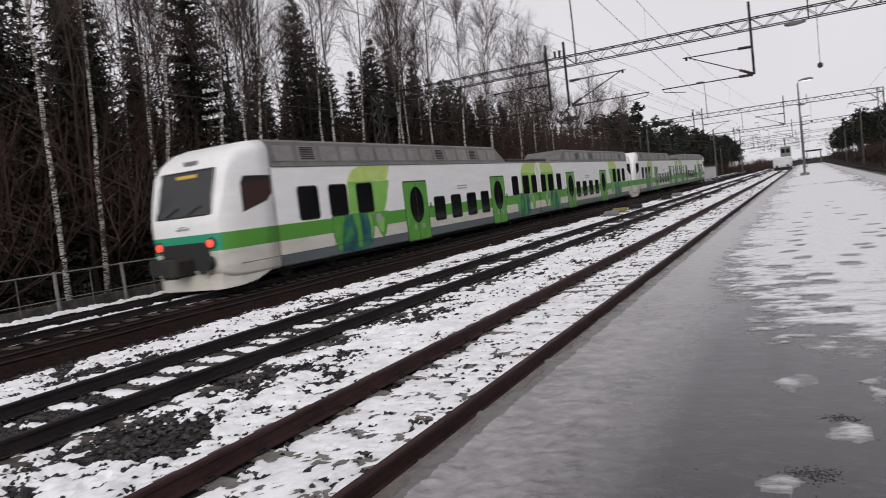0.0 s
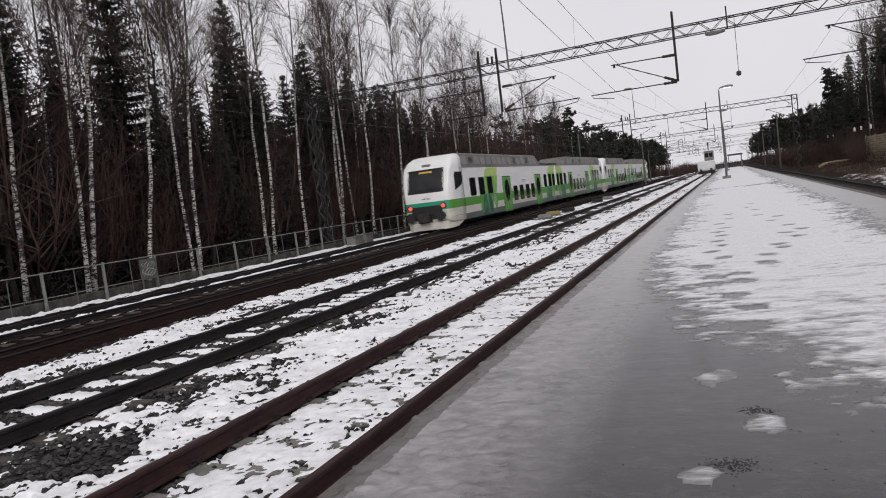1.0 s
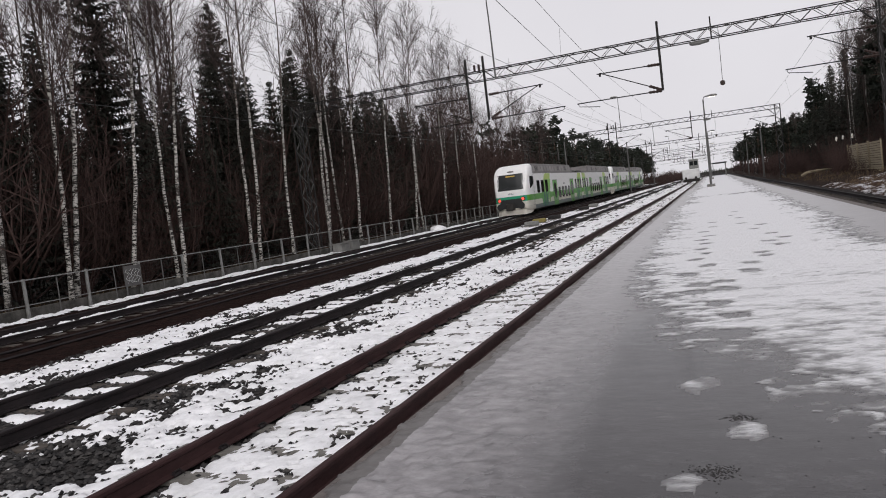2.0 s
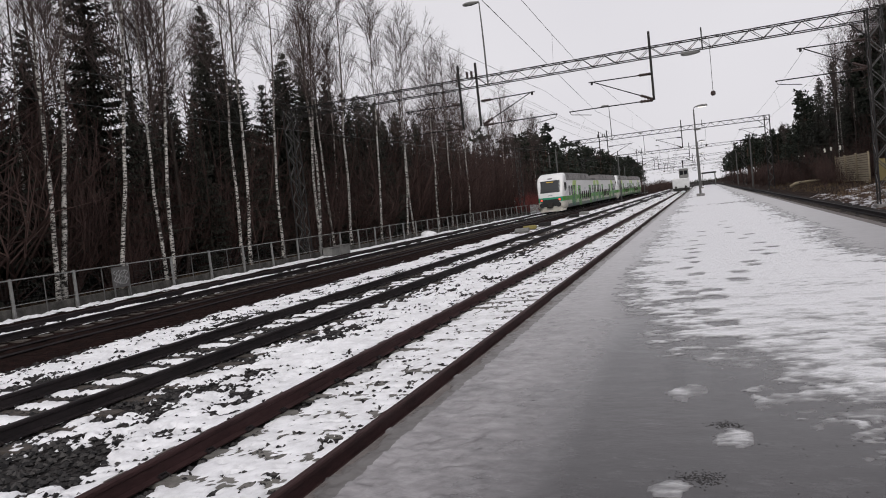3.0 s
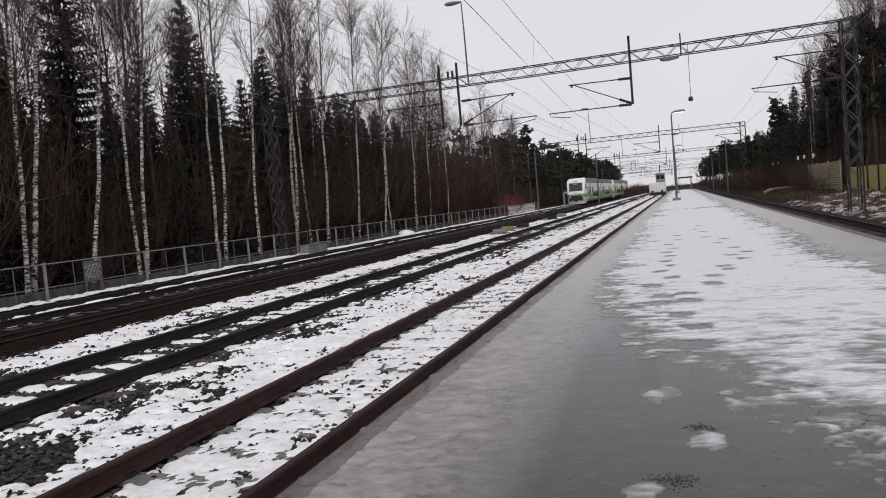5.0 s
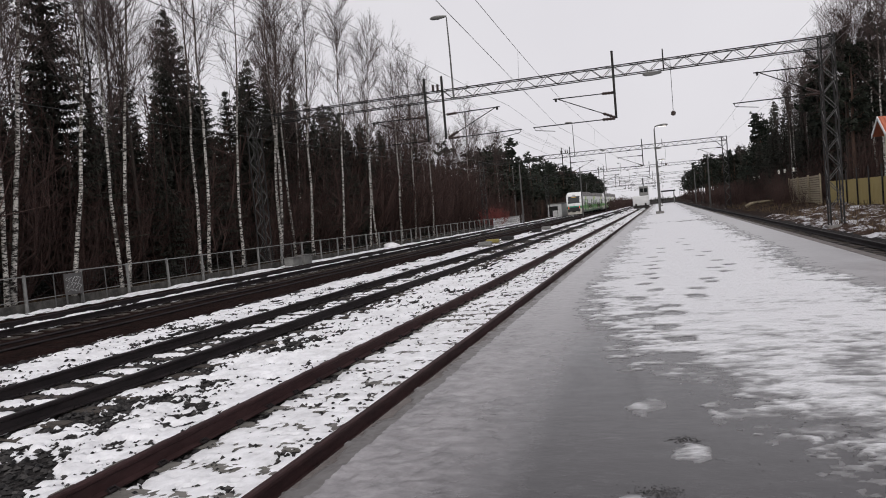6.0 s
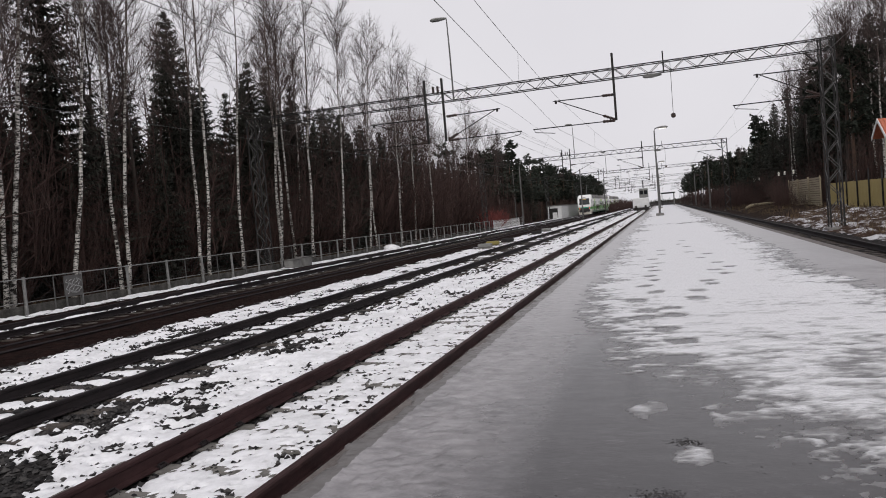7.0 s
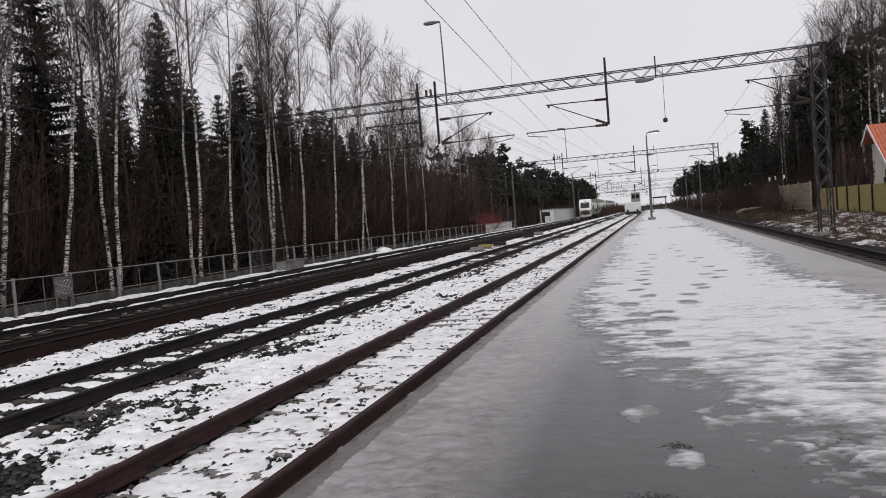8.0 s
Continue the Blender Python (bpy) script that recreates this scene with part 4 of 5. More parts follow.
def yard_lamp(x, y, z):
    t = thing("yard_lamp", "small pale globe lamp on a thin post", "street lamp", "yard lamps", pose(x, y, z))
    part("pole", Shape().tube([(0, 0, 0), (0, 0, 3.4)], 0.05, 6), DARKSTEEL, t)
    part("shade", Shape().tube([(0, 0, 3.4), (0, 0, 3.5), (0, 0, 3.8), (0, 0, 3.88)], [0.05, 0.09, 0.11, 0.05], 10), LAMPDIM, t)
    part("cap", Shape().tube([(0, 0, 3.88), (0, 0, 3.93)], [0.14, 0.05], 10), DARKSTEEL, t)


for x, y in ((13.1, 89.3), (13.4, 87.1), (13.7, 83.5), (13.3, 108), (13.5, 115)):
    yard_lamp(x, y, 0.0)


def bank_pole(x, y, h):
    t = thing("line_pole", "plain grey steel pole beside the railway", "pole", "line poles", pose(x, y, -0.1))
    part("shaft", Shape().tube([(0, 0, -0.2), (0, 0, h)], [0.13, 0.09], 8), GALV, t)
    part("cap", Shape().tube([(0, 0, h), (0, 0, h + 0.05)], [0.11, 0.04], 8), DARKSTEEL, t)


for x, y, h in ((7.3, 118, 8.2), (7.6, 172, 7.5), (-20.6, 108, 9.0), (-24.5, 122, 9.0), (-20.2, 205, 8), (-12.9, 122, 8.3), (-13.2, 178, 8.3)):
    bank_pole(x, y, h)


def log(x, y):
    t = part("fallen_log", Shape().tube([(0, 0, -0.1), (0.5, 0.1, 0.18), (1.5, 0.4, 0.26), (3.2, 0.9, 0.30)], [0.17, 0.15, 0.12, 0.06], 7), PALEWOOD, None, "", True, pose(x, y, 0.30))
    tagged(t, "pale fallen log lying on the brown bank", "log")


log(8.3, 79)


# ---- trees ----
def branch_dir(rng, az, rise):
    return Vector((math.cos(az) * math.cos(rise), math.sin(az) * math.cos(rise), math.sin(rise)))


def birch_parts(seed, h, r0, lean, bark, bare=0.42, limbs=44, twigs=8, spread=0.13):
    """Meshes of a bare tree: a tapered, slightly bent trunk and a crown of limbs and fine twigs."""
    rng = np.random.default_rng(seed)
    trunk, crown = Shape(), Shape()
    n = 12
    pts, rad = [], []
    dx = dy = 0.0
    for i in range(n + 1):
        u = i / n
        dx += rng.normal(0, 0.05)
        dy += rng.normal(0, 0.05)
        pts.append(Vector((lean[0] * u * h + dx, lean[1] * u * h + dy, u * h - 0.3)))
        rad.append(max(r0 * (1 - u) ** 0.8, 0.012) * (1.25 if i == 0 else 1))
    trunk.tube(pts, rad, 8)

    def on_trunk(u):
        k = min(int(u * n), n - 1)
        return pts[k].lerp(pts[k + 1], u * n - k)

    for _ in range(limbs):
        u = bare + (0.97 - bare) * rng.random() ** 0.85
        p = on_trunk(u)
        az, rise = rng.uniform(0, 6.283), radians(rng.uniform(42, 70))
        length = h * spread * (1.25 - u) * rng.uniform(0.7, 1.5) + 0.5
        d = branch_dir(rng, az, rise)
        q1 = p + d * length * 0.5
        q2 = q1 + (d + Vector((0, 0, 0.12))).normalized() * length * 0.5
        lr = max(r0 * 0.30 * (1.1 - u), 0.014)
        crown.tube([p, q1, q2], [lr, lr * 0.6, 0.008], 4, False)
        for _ in range(twigs):
            f = rng.uniform(0.15, 1.0)
            s = p.lerp(q1, f * 2) if f < 0.5 else q1.lerp(q2, f * 2 - 1)
            td = (d + Vector((rng.normal(0, 0.45), rng.normal(0, 0.45), rng.normal(0.35, 0.4)))).normalized()
            tl = length * rng.uniform(0.25, 0.55) + 0.25
            e = s + td * tl
            e2 = e + (td + Vector((rng.normal(0, 0.2), rng.normal(0, 0.2), rng.normal(0.05, 0.3)))).normalized() * tl * 0.6
            crown.tube([s, e, e2], [0.011, 0.008, 0.004], 3, False)
            for _ in range(2):
                w = s.lerp(e, rng.uniform(0.2, 1.0))
                wd = (td + Vector((rng.normal(0, 0.6), rng.normal(0, 0.6), rng.normal(0.1, 0.45)))).normalized()
                crown.tube([w, w + wd * tl * rng.uniform(0.4, 0.8)], [0.007, 0.004], 3, False)
    return trunk.mesh("trunk", bark, True), crown.mesh("crown", TWIG)


def spruce_parts(seed, h, width, n, step, fine):
    """A spruce: trunk and many drooping ragged boughs of needle sprays."""
    rng = np.random.default_rng(seed)
    trunk, crown = Shape(), Shape()
    trunk.tube([(0, 0, -0.3), (0.05, 0, h * 0.5), (0, 0, h)], [h * 0.011, h * 0.007, 0.01], 6)
    for i in range(n):
        u = 0.03 + 0.965 * (i / n) ** 1.1
        tiers = max(8, int(h / 0.52))
        u = u * 0.5 + 0.5 * (math.floor(u * tiers) + 0.8 * rng.random()) / tiers
        z = h * u
        reach = width * (max(1 - u, 0) ** 0.82) * (1.0 if u > 0.15 else 0.75) * (0.88 + 0.12 * math.sin(9.0 * u + 2.0 * seed)) + 0.06
        az = i * 2.39996 + rng.normal(0, 0.4)
        L = reach * rng.uniform(0.55, 1.25)
        droop = -0.46 + 0.62 * u + rng.normal(0, 0.06)
        d = Vector((math.cos(az), math.sin(az), 0))
        side = Vector((-d.y, d.x, 0))
        steps = max(2, int(L / step))
        for k in range(steps):
            f = (k + 0.6) / steps
            p = Vector((0, 0, z)) + d * L * f + Vector((0, 0, droop * L * f + 0.22 * L * f * f))
            wd = (0.18 + 0.25 * (1 - f)) * min(1.0, L) * fine
            for e in (-1, 1):
                tip = p + side * e * wd * rng.uniform(0.5, 1.3) + d * rng.uniform(0.05, 0.35) * fine + Vector((0, 0, rng.uniform(-0.22, 0.02) * fine))
                crown.add([p - d * 0.06 * fine, p + d * 0.10 * fine + Vector((0, 0, 0.03)), tip], [(0, 1, 2)])
            hang = p + d * rng.uniform(-0.1, 0.15) + side * rng.normal(0, 0.1) + Vector((0, 0, -rng.uniform(0.10, 0.36) * fine))
            crown.add([p - side * 0.07 * fine, p + side * 0.07 * fine, hang], [(0, 1, 2)])
    return trunk.mesh("trunk", BARK), crown.mesh("crown", SPRUCE)


def pine_parts(seed, h):
    """A pine: tall bare trunk and a ragged crown of needle tufts on crooked limbs."""
    rng = np.random.default_rng(seed)
    trunk, crown = Shape(), Shape()
    trunk.tube([(0, 0, -0.3), (0.1, 0.05, h * 0.4), (-0.1, 0.1, h * 0.75), (0, 0, h * 0.97)], [h * 0.014, h * 0.011, h * 0.007, 0.03], 7)
    for _ in range(30):
        u = 0.42 + 0.56 * rng.random()
        az = rng.uniform(0, 6.283)
        L = h * 0.19 * (1.25 - u) * rng.uniform(0.6, 1.3) + 0.3
        d = branch_dir(rng, az, radians(rng.uniform(0, 35)))
        p = Vector((0, 0, h * u))
        e = p + d * L
        trunk.tube([p, p.lerp(e, 0.5) + Vector((0, 0, 0.1)), e], [0.05, 0.035, 0.015], 4, False)
        for _ in range(13):
            c = p.lerp(e, rng.uniform(0.35, 1.08)) + Vector((rng.normal(0, 0.28), rng.normal(0, 0.28), rng.normal(0.1, 0.2)))
            for _ in range(7):
                v = Vector((rng.normal(), rng.normal(), rng.normal(0.3, 0.7))).normalized() * rng.uniform(0.28, 0.5)
                s = v.orthogonal().normalized() * 0.09
                crown.add([c - s, c + v * 0.5 - s * 1.3, c + v, c + v * 0.5 + s * 1.3], [(0, 1, 2, 3)])
    return trunk.mesh("trunk", PINEBARK), crown.mesh("crown", PINE)


def far_pine_parts(seed, h):
    """A pine far along the line: bare trunk, crooked limbs and broad needle clumps."""
    rng = np.random.default_rng(seed)
    trunk, crown = Shape(), Shape()
    trunk.tube([(0, 0, -0.3), (0.12, 0.05, h * 0.45), (-0.1, 0.1, h * 0.95)], [h * 0.014, h * 0.010, 0.03], 6)
    for _ in range(26):
        u = 0.30 + 0.68 * rng.random()
        L = h * 0.20 * (1.22 - u) * rng.uniform(0.6, 1.3) + 0.3
        p = Vector((0, 0, h * u))
        e = p + branch_dir(rng, rng.uniform(0, 6.283), radians(rng.uniform(0, 35))) * L
        trunk.tube([p, e], [0.05, 0.015], 3, False)
        for _ in range(7):
            c = p.lerp(e, rng.uniform(0.3, 1.1)) + Vector((rng.normal(0, 0.35), rng.normal(0, 0.35), rng.normal(0.1, 0.25)))
            for _ in range(4):
                v = Vector((rng.normal(), rng.normal(), rng.normal(0.3, 0.7))).normalized() * rng.uniform(0.4, 0.75)
                q = v.orthogonal().normalized() * 0.17
                crown.add([c - q, c + v * 0.5 - q * 1.3, c + v, c + v * 0.5 + q * 1.3], [(0, 1, 2, 3)])
    return trunk.mesh("trunk", PINEBARK), crown.mesh("crown", PINE)


def shrub_parts(seed, h, stems=26, mat=None):
    """A clump of bare upright stems with twigs."""
    rng = np.random.default_rng(seed)
    root, crown = Shape(), Shape()
    root.tube([(0, 0, -0.3), (0.02, 0.01, 0.0), (0.0, 0.03, 0.22)], [0.22, 0.17, 0.09], 7)
    for _ in range(stems):
        b = Vector((rng.normal(0, 0.07), rng.normal(0, 0.07), -0.05))
        t = b + Vector((rng.normal(0, 0.95), rng.normal(0, 0.95), h * rng.uniform(0.5, 1.05)))
        m = b.lerp(t, 0.4) + Vector((rng.normal(0, 0.2), rng.normal(0, 0.2), 0)) + Vector(((t - b).x, (t - b).y, 0)) * 0.25
        crown.tube([b, m, t], [0.024, 0.016, 0.006], 3, False)
        for _ in range(10):
            f = rng.uniform(0.25, 1)
            s = b.lerp(m, f / 0.4) if f < 0.4 else m.lerp(t, (f - 0.4) / 0.6)
            d = Vector((rng.normal(0, 0.6), rng.normal(0, 0.6), rng.uniform(0.2, 1.0))).normalized() * rng.uniform(0.4, 1.1)
            crown.tube([s, s + d], [0.010, 0.004], 3, False)
    return root.mesh("rootstock", mat or SHRUB), crown.mesh("brushwood", mat or SHRUB)


def planted(name, meshes, label, category, group, x, y, z, turn, scale, tilt=(0, 0)):
    t = thing(name, label, category, group)
    t.matrix_basis = pose(x, y, z, tilt[0], tilt[1], 0) @ pose(0, 0, 0, 0, 0, turn) @ Matrix.Diagonal((scale, scale, scale, 1))
    for me in meshes:
        part(me.name.split(".")[0], me, None, t)
    return t


BIRCHES = [birch_parts(11, 19, 0.108, (0.00, 0.00), BIRCH, 0.44, 38, 7), birch_parts(12, 20, 0.10, (0.0, 0.0), BIRCH, 0.50, 34, 7), birch_parts(13, 17, 0.088, (0.01, 0.01), BIRCH, 0.38, 36, 7),
           birch_parts(14, 21, 0.115, (-0.01, 0.0), BIRCH, 0.45, 38, 7)]
BIRCHES += [birch_parts(15, 19, 0.105, (0.0, 0.0), BIRCH, 0.42, 34, 5), birch_parts(16, 20, 0.10, (0.01, 0.0), BIRCH, 0.46, 34, 5)]
DARKS = [birch_parts(21, 16, 0.12, (0.01, 0), BARK, 0.24, 30, 5, 0.18), birch_parts(22, 18, 0.13, (0, 0.01), BARK, 0.30, 30, 5, 0.17)]
SPRUCES = [spruce_parts(31, 15, 3.3, 600, 0.15, 0.78), spruce_parts(32, 14, 2.9, 560, 0.15, 0.78), spruce_parts(33, 11, 2.4, 210, 0.24, 1.15), spruce_parts(34, 14, 3.0, 270, 0.25, 1.15)]
PINES = [pine_parts(41, 13), pine_parts(42, 15)]
FARPINES = [far_pine_parts(43, 13), far_pine_parts(44, 13), far_pine_parts(45, 13)]
SHRUBS = [shrub_parts(51, 5.0), shrub_parts(52, 6.5), shrub_parts(53, 3.4)]
WOODS = "woods beside the line"


def birch(x, y, h, k=None, tilt=(0, 0), z=-0.3):
    i = random.randrange(4) if y < 58 else 4 + random.randrange(2)
    planted("birch_tree", BIRCHES[i], "tall bare white-barked birch with fine brown twigs", "tree", WOODS, x, y, z, random.uniform(0, 360), h / (19, 20, 17, 21, 19, 20)[i], tilt)


def dark_tree(x, y, h, z=-0.3):
    i = random.randrange(2)
    planted("bare_tree", DARKS[i], "dark-barked bare deciduous tree with a twiggy crown", "tree", WOODS, x, y, z, random.uniform(0, 360), h / (16, 18)[i])


def spruce(x, y, h, z=-0.3):
    near = -30.2 < x < 0 and y < 52 and h > 11.5
    i = random.randrange(2) if near else (2 if h < 11 else 3)
    planted("spruce_tree", SPRUCES[i], "dark green spruce with drooping branches", "tree", WOODS, x, y, z, random.uniform(0, 360), h / (15, 14, 11, 14)[i])


def pine(x, y, h, z=-0.3):
    i = random.randrange(2)
    planted("pine_tree", PINES[i], "dark pine with a ragged crown on a bare trunk", "tree", WOODS, x, y, z, random.uniform(0, 360), h / (13, 15)[i])


def far_pine(x, y, h, z=-0.3):
    planted("pine_tree", FARPINES[random.randrange(3)], "dark pine far along the line", "tree", WOODS, x, y, z, random.uniform(0, 360), h / 13)


SCRUB = []


def shrub(x, y, h, z=-0.3):
    i = random.randrange(3)
    if y > 100:
        SCRUB.append((x, y, z, random.uniform(0, 6.28), h / 5.0))
        return
    planted("bare_shrub", SHRUBS[i], "dense brown leafless shrub", "shrub", WOODS, x, y, z, random.uniform(0, 360), h / (5.0, 6.5, 3.4)[i])


# the row of birches just behind the fence: x, y, height, lean along the line in degrees
for x, y, h, ln in ((-23.7, 19.9, 19, 2.2), (-23.7, 20.5, 20, 8.5), (-23.7, 23.2, 20, 7.2), (-23.7, 26.2, 18, 3.2), (-23.7, 26.5, 20, 6.5), (-23.7, 32.2, 18, 1.6), (-23.7, 32.7, 21, 4.3), (-23.7, 35.8, 19, 5.3), (-23.7, 40.4, 20, 6.1)):
    birch(x, y, h, None, (-ln, 0))
# more of them before and beyond: x, y, height, lean towards the tracks in degrees
for x, y, h, ln in ((-23.0, 15.2, 20, 5.5), (-24.0, 17.8, 19, 4), (-23.8, 40.3, 20, 3), (-24.2, 42.9, 18, 2), (-23.6, 44.7, 20, 4.4), (-23.5, 49.6, 19, 4),
                    (-23.8, 54.7, 19, 4), (-24.2, 64.0, 20, 0), (-24.6, 58.5, 18, 2), (-25, 70, 20, 2), (-24.6, 75, 19, 1)):
    birch(x, y, h, None, (random.uniform(-1, 1), ln * 0.6))
for x, y, h in ((-28, 36.6, 16.2), (-28, 45.3, 14.8), (-28.4, 48.3, 15), (-27.0, 20.0, 14), (-27.6, 23.9, 8), (-28.2, 27.7, 19), (-29, 39.5, 12), (-27, 52, 12.5), (-28, 57, 13),
                (-28.5, 38.6, 13.5), (-27.2, 35.0, 12.5), (-29.5, 41.0, 12.5), (-29.2, 44.0, 12.5), (-28.0, 50.4, 12.0), (-29.6, 47.0, 14.5), (-27.4, 47.0, 13), (-27.0, 49.4, 13.5), (-28.6, 52.6, 13),
                (-27.5, 43.4, 12.5), (-29.8, 55.0, 13.5), (-27.8, 56.4, 12),
                (-26.8, 16, 17), (-27.3, 13.6, 15), (-29.5, 19.5, 13), (-30, 23, 12), (-30, 60, 13.5), (-31, 42, 13), (-29, 66, 12), (-31.5, 26.5, 9)):
    spruce(x, y, h)
for x, y, h in ((-27.5, 12.6, 13), (-29, 14.8, 16), (-31, 16.5, 15), (-28.6, 17.6, 12), (-30.4, 18.2, 17), (-32.5, 20.0, 16), (-28.0, 21.6, 14), (-31.4, 22.6, 17), (-33.5, 24.4, 16), (-29.2, 24.8, 12),
                (-34.0, 17.6, 16), (-35.5, 21.5, 17), (-36.0, 26.5, 16), (-33.0, 28.0, 14)):
    spruce(x, y, h)
for i in range(26):
    shrub(-26.2 - 0.9 * (i % 5), 11.5 + 0.55 * i, 7.0 + 0.8 * (i % 4))
for x, y, h in ((-27.0, 29.0, 17), (-28.2, 31.5, 18), (-29.0, 33.4, 16), (-26.4, 30.6, 16), (-30.0, 32.0, 17), (-25.6, 18.6, 16), (-26.0, 22.4, 17)):
    dark_tree(x, y, h)
rng = random.Random(5)


def wood_place(x0, x1, ylo, yhi):
    """A spot in the strip of woods that can be seen from the platform."""
    while True:
        x, y = rng.uniform(x0, x1), rng.uniform(ylo, yhi)
        thin = 0.95 < y / abs(x) < 1.22 and rng.random() < 0.55
        if y > 0.46 * abs(x) and not thin:
            return x, y


for _ in range(26):
    x, y = wood_place(-42, -26, 12, 120)
    birch(x, y, rng.uniform(16, 20.5), None, (rng.uniform(-2, 2), rng.uniform(-2, 3)))
for _ in range(16):
    x, y = wood_place(-38, -25, 12, 118)
    dark_tree(x, y, rng.uniform(12, 18))
for _ in range(24):
    x, y = wood_place(-42, -29, 14, 110)
    spruce(x, y, rng.uniform(7.5, 12))
for _ in range(22):
    x, y = wood_place(-31, -25.5, 12, 80)
    spruce(x, y, rng.uniform(5, 9))
for i in range(86):
    y = 11 + i * 1.3
    shrub(rng.uniform(-28.5, -24.6), y + rng.uniform(-0.8, 0.8), rng.uniform(3.5, 7.5))
for i in range(62):
    y = 30 + i * 1.5
    shrub(rng.uniform(-32, -26), y, rng.uniform(7.5, 11))
for _ in range(30):
    x, y = wood_place(-36, -28.5, 30, 78)
    spruce(x, y, rng.uniform(10, 13.5))
for i in range(16):
    spruce(-27.2 - 0.8 * (i % 3), 53 + 1.7 * i, 9.5 + 0.9 * (i % 4))
# brown thicket where the row of birches ends
for i in range(26):
    y = 66 + i * 2.2
    x = rng.uniform(-31, -24.8)
    if i % 3 == 0:
        birch(x, y, rng.uniform(15, 19), None, (rng.uniform(-2, 2), rng.uniform(-1, 3)))
    else:
        dark_tree(x, y, rng.uniform(11, 16.5))
    shrub(rng.uniform(-29, -24.6), y, rng.uniform(6, 9.5))
# made-up reddish twig clumps standing in for a red lamp's glow
GLOW_SHRUB = shrub_parts(54, 2.0, 30, GLOWTWIG)
for x, y in ((-22.3, 93.6), (-22.7, 95.4), (-22.4, 97.2), (-22.8, 99.0)):
    planted("willow_shrub", GLOW_SHRUB, "low reddish twig clump standing in for a red glow behind the fence", "shrub", "reddish shrubs", x, y, -0.3, rng.uniform(0, 360), 1.25)
# brown scrub on the bank across the line and at the far end
for _ in range(34):
    shrub(rng.uniform(9.5, 14.5), rng.uniform(62, 150), rng.uniform(1.6, 3.4), 0.4)
for _ in range(16):
    shrub(rng.uniform(-26, -12), rng.uniform(255, 330), rng.uniform(3, 5))
for x, y, h in ((15.5, 66, 12.5), (16.4, 72, 14.5), (19.3, 71, 15), (15.2, 76, 12.5)):
    pine(x, y, h, 0.4)
for x, y, h in ((15.2, 67, 16), (16.6, 69, 17.5), (18.2, 64, 17), (20, 66.5, 18), (14.6, 72, 15), (17.4, 61.5, 17)):
    dark_tree(x, y, h, 0.4)
# the line runs on past darker pines
for _ in range(44):
    y = rng.uniform(122, 330)
    pine(rng.uniform(-44, -26), y, rng.uniform(10, 14.5))
for _ in range(20):
    y = rng.uniform(112, 300)
    spruce(rng.uniform(-40, -25), y, rng.uniform(8, 12))
for _ in range(22):
    shrub(rng.uniform(-27, -23.5), rng.uniform(116, 300), rng.uniform(2.5, 5))
for _ in range(16):
    shrub(rng.uniform(-12.6, -10.6), rng.uniform(165, 300), rng.uniform(1.8, 3.2))
for i in range(70):
    y = 104 + 3.3 * i + rng.uniform(-2, 2)
    far_pine(rng.uniform(-31, -25.2), y, rng.uniform(11, 14.5))
    if i % 3 == 0:
        shrub(rng.uniform(-26, -24.2), y, rng.uniform(3, 6))
for _ in range(26):
    shrub(rng.uniform(-13.2, -10.4), rng.uniform(185, 330), rng.uniform(2.2, 3.6))
for i in range(46):
    y = 108 + 6.4 * i + rng.uniform(-3, 3)
    far_pine(rng.uniform(11.5, 16.5), y, min(0.8 + 0.052 * y, 13.0) * rng.uniform(0.75, 1.05), 0.4)
    shrub(rng.uniform(9.2, 12.5), y, rng.uniform(1.8, 3.6), 0.2)
# right-hand woods behind the fences
for x, y, h in ((14.2, 100, 10.5), (15.0, 103, 12.5), (16.0, 99, 14), (15.8, 108, 13.5), (17.0, 104, 15), (13.4, 107, 8.5), (14.6, 94, 10), (16.2, 90, 12.5), (19, 100, 18.5), (18, 69.5, 16), (16.5, 92, 15), (20.5, 112, 17), (21, 84, 16), (22, 76, 17), (17, 80, 13), (19, 90, 16), (24, 70, 17), (26, 62, 16), (17.2, 74, 15), (19.5, 79, 16), (21.5, 95, 17), (17.5, 97, 15), (20, 106, 17), (22, 118, 17), (17.5, 88, 14), (23.5, 88, 17), (25.5, 80, 17), (22.5, 62, 15)):
    spruce(x, y, h, 0.5)
for x, y, h in ((16.2, 128, 14), (16.5, 118, 9.5), (15, 109, 8), (17, 140, 10.5), (20, 150, 12), (17, 165, 11), (22, 180, 13), (18, 200, 12), (24, 225, 13), (17, 240, 12), (21, 265, 13), (19, 300, 12), (28, 140, 13), (16, 185, 10)):
    pine(x, y, h, 0.5)
for x, y, h in ((17.0, 64, 19), (18.5, 67, 20), (16.4, 71, 18), (20, 72, 21), (18, 76, 19), (21, 80, 20), (17.2, 84, 18), (23, 66, 20), (25, 75, 20), (19.5, 60, 19), (18.8, 90, 20), (21, 98, 21), (16.8, 78, 20), (22, 71, 22), (19.6, 84, 21), (23.5, 92, 22), (17.6, 68, 20)):
    birch(x, y, h, None, (0, 0), 0.5)
for i in range(64):
    shrub(rng.uniform(8.3, 11.5), 74 + 2.4 * i + rng.uniform(-1, 1), rng.uniform(1.0, 2.3), 0.1)
for x, y, h in ((10.7, 66.5, 1.9), (10.9, 69.0, 2.2), (10.8, 71.5, 2.0), (11.0, 63.5, 1.4)):
    shrub(x, y, h, 0.2)
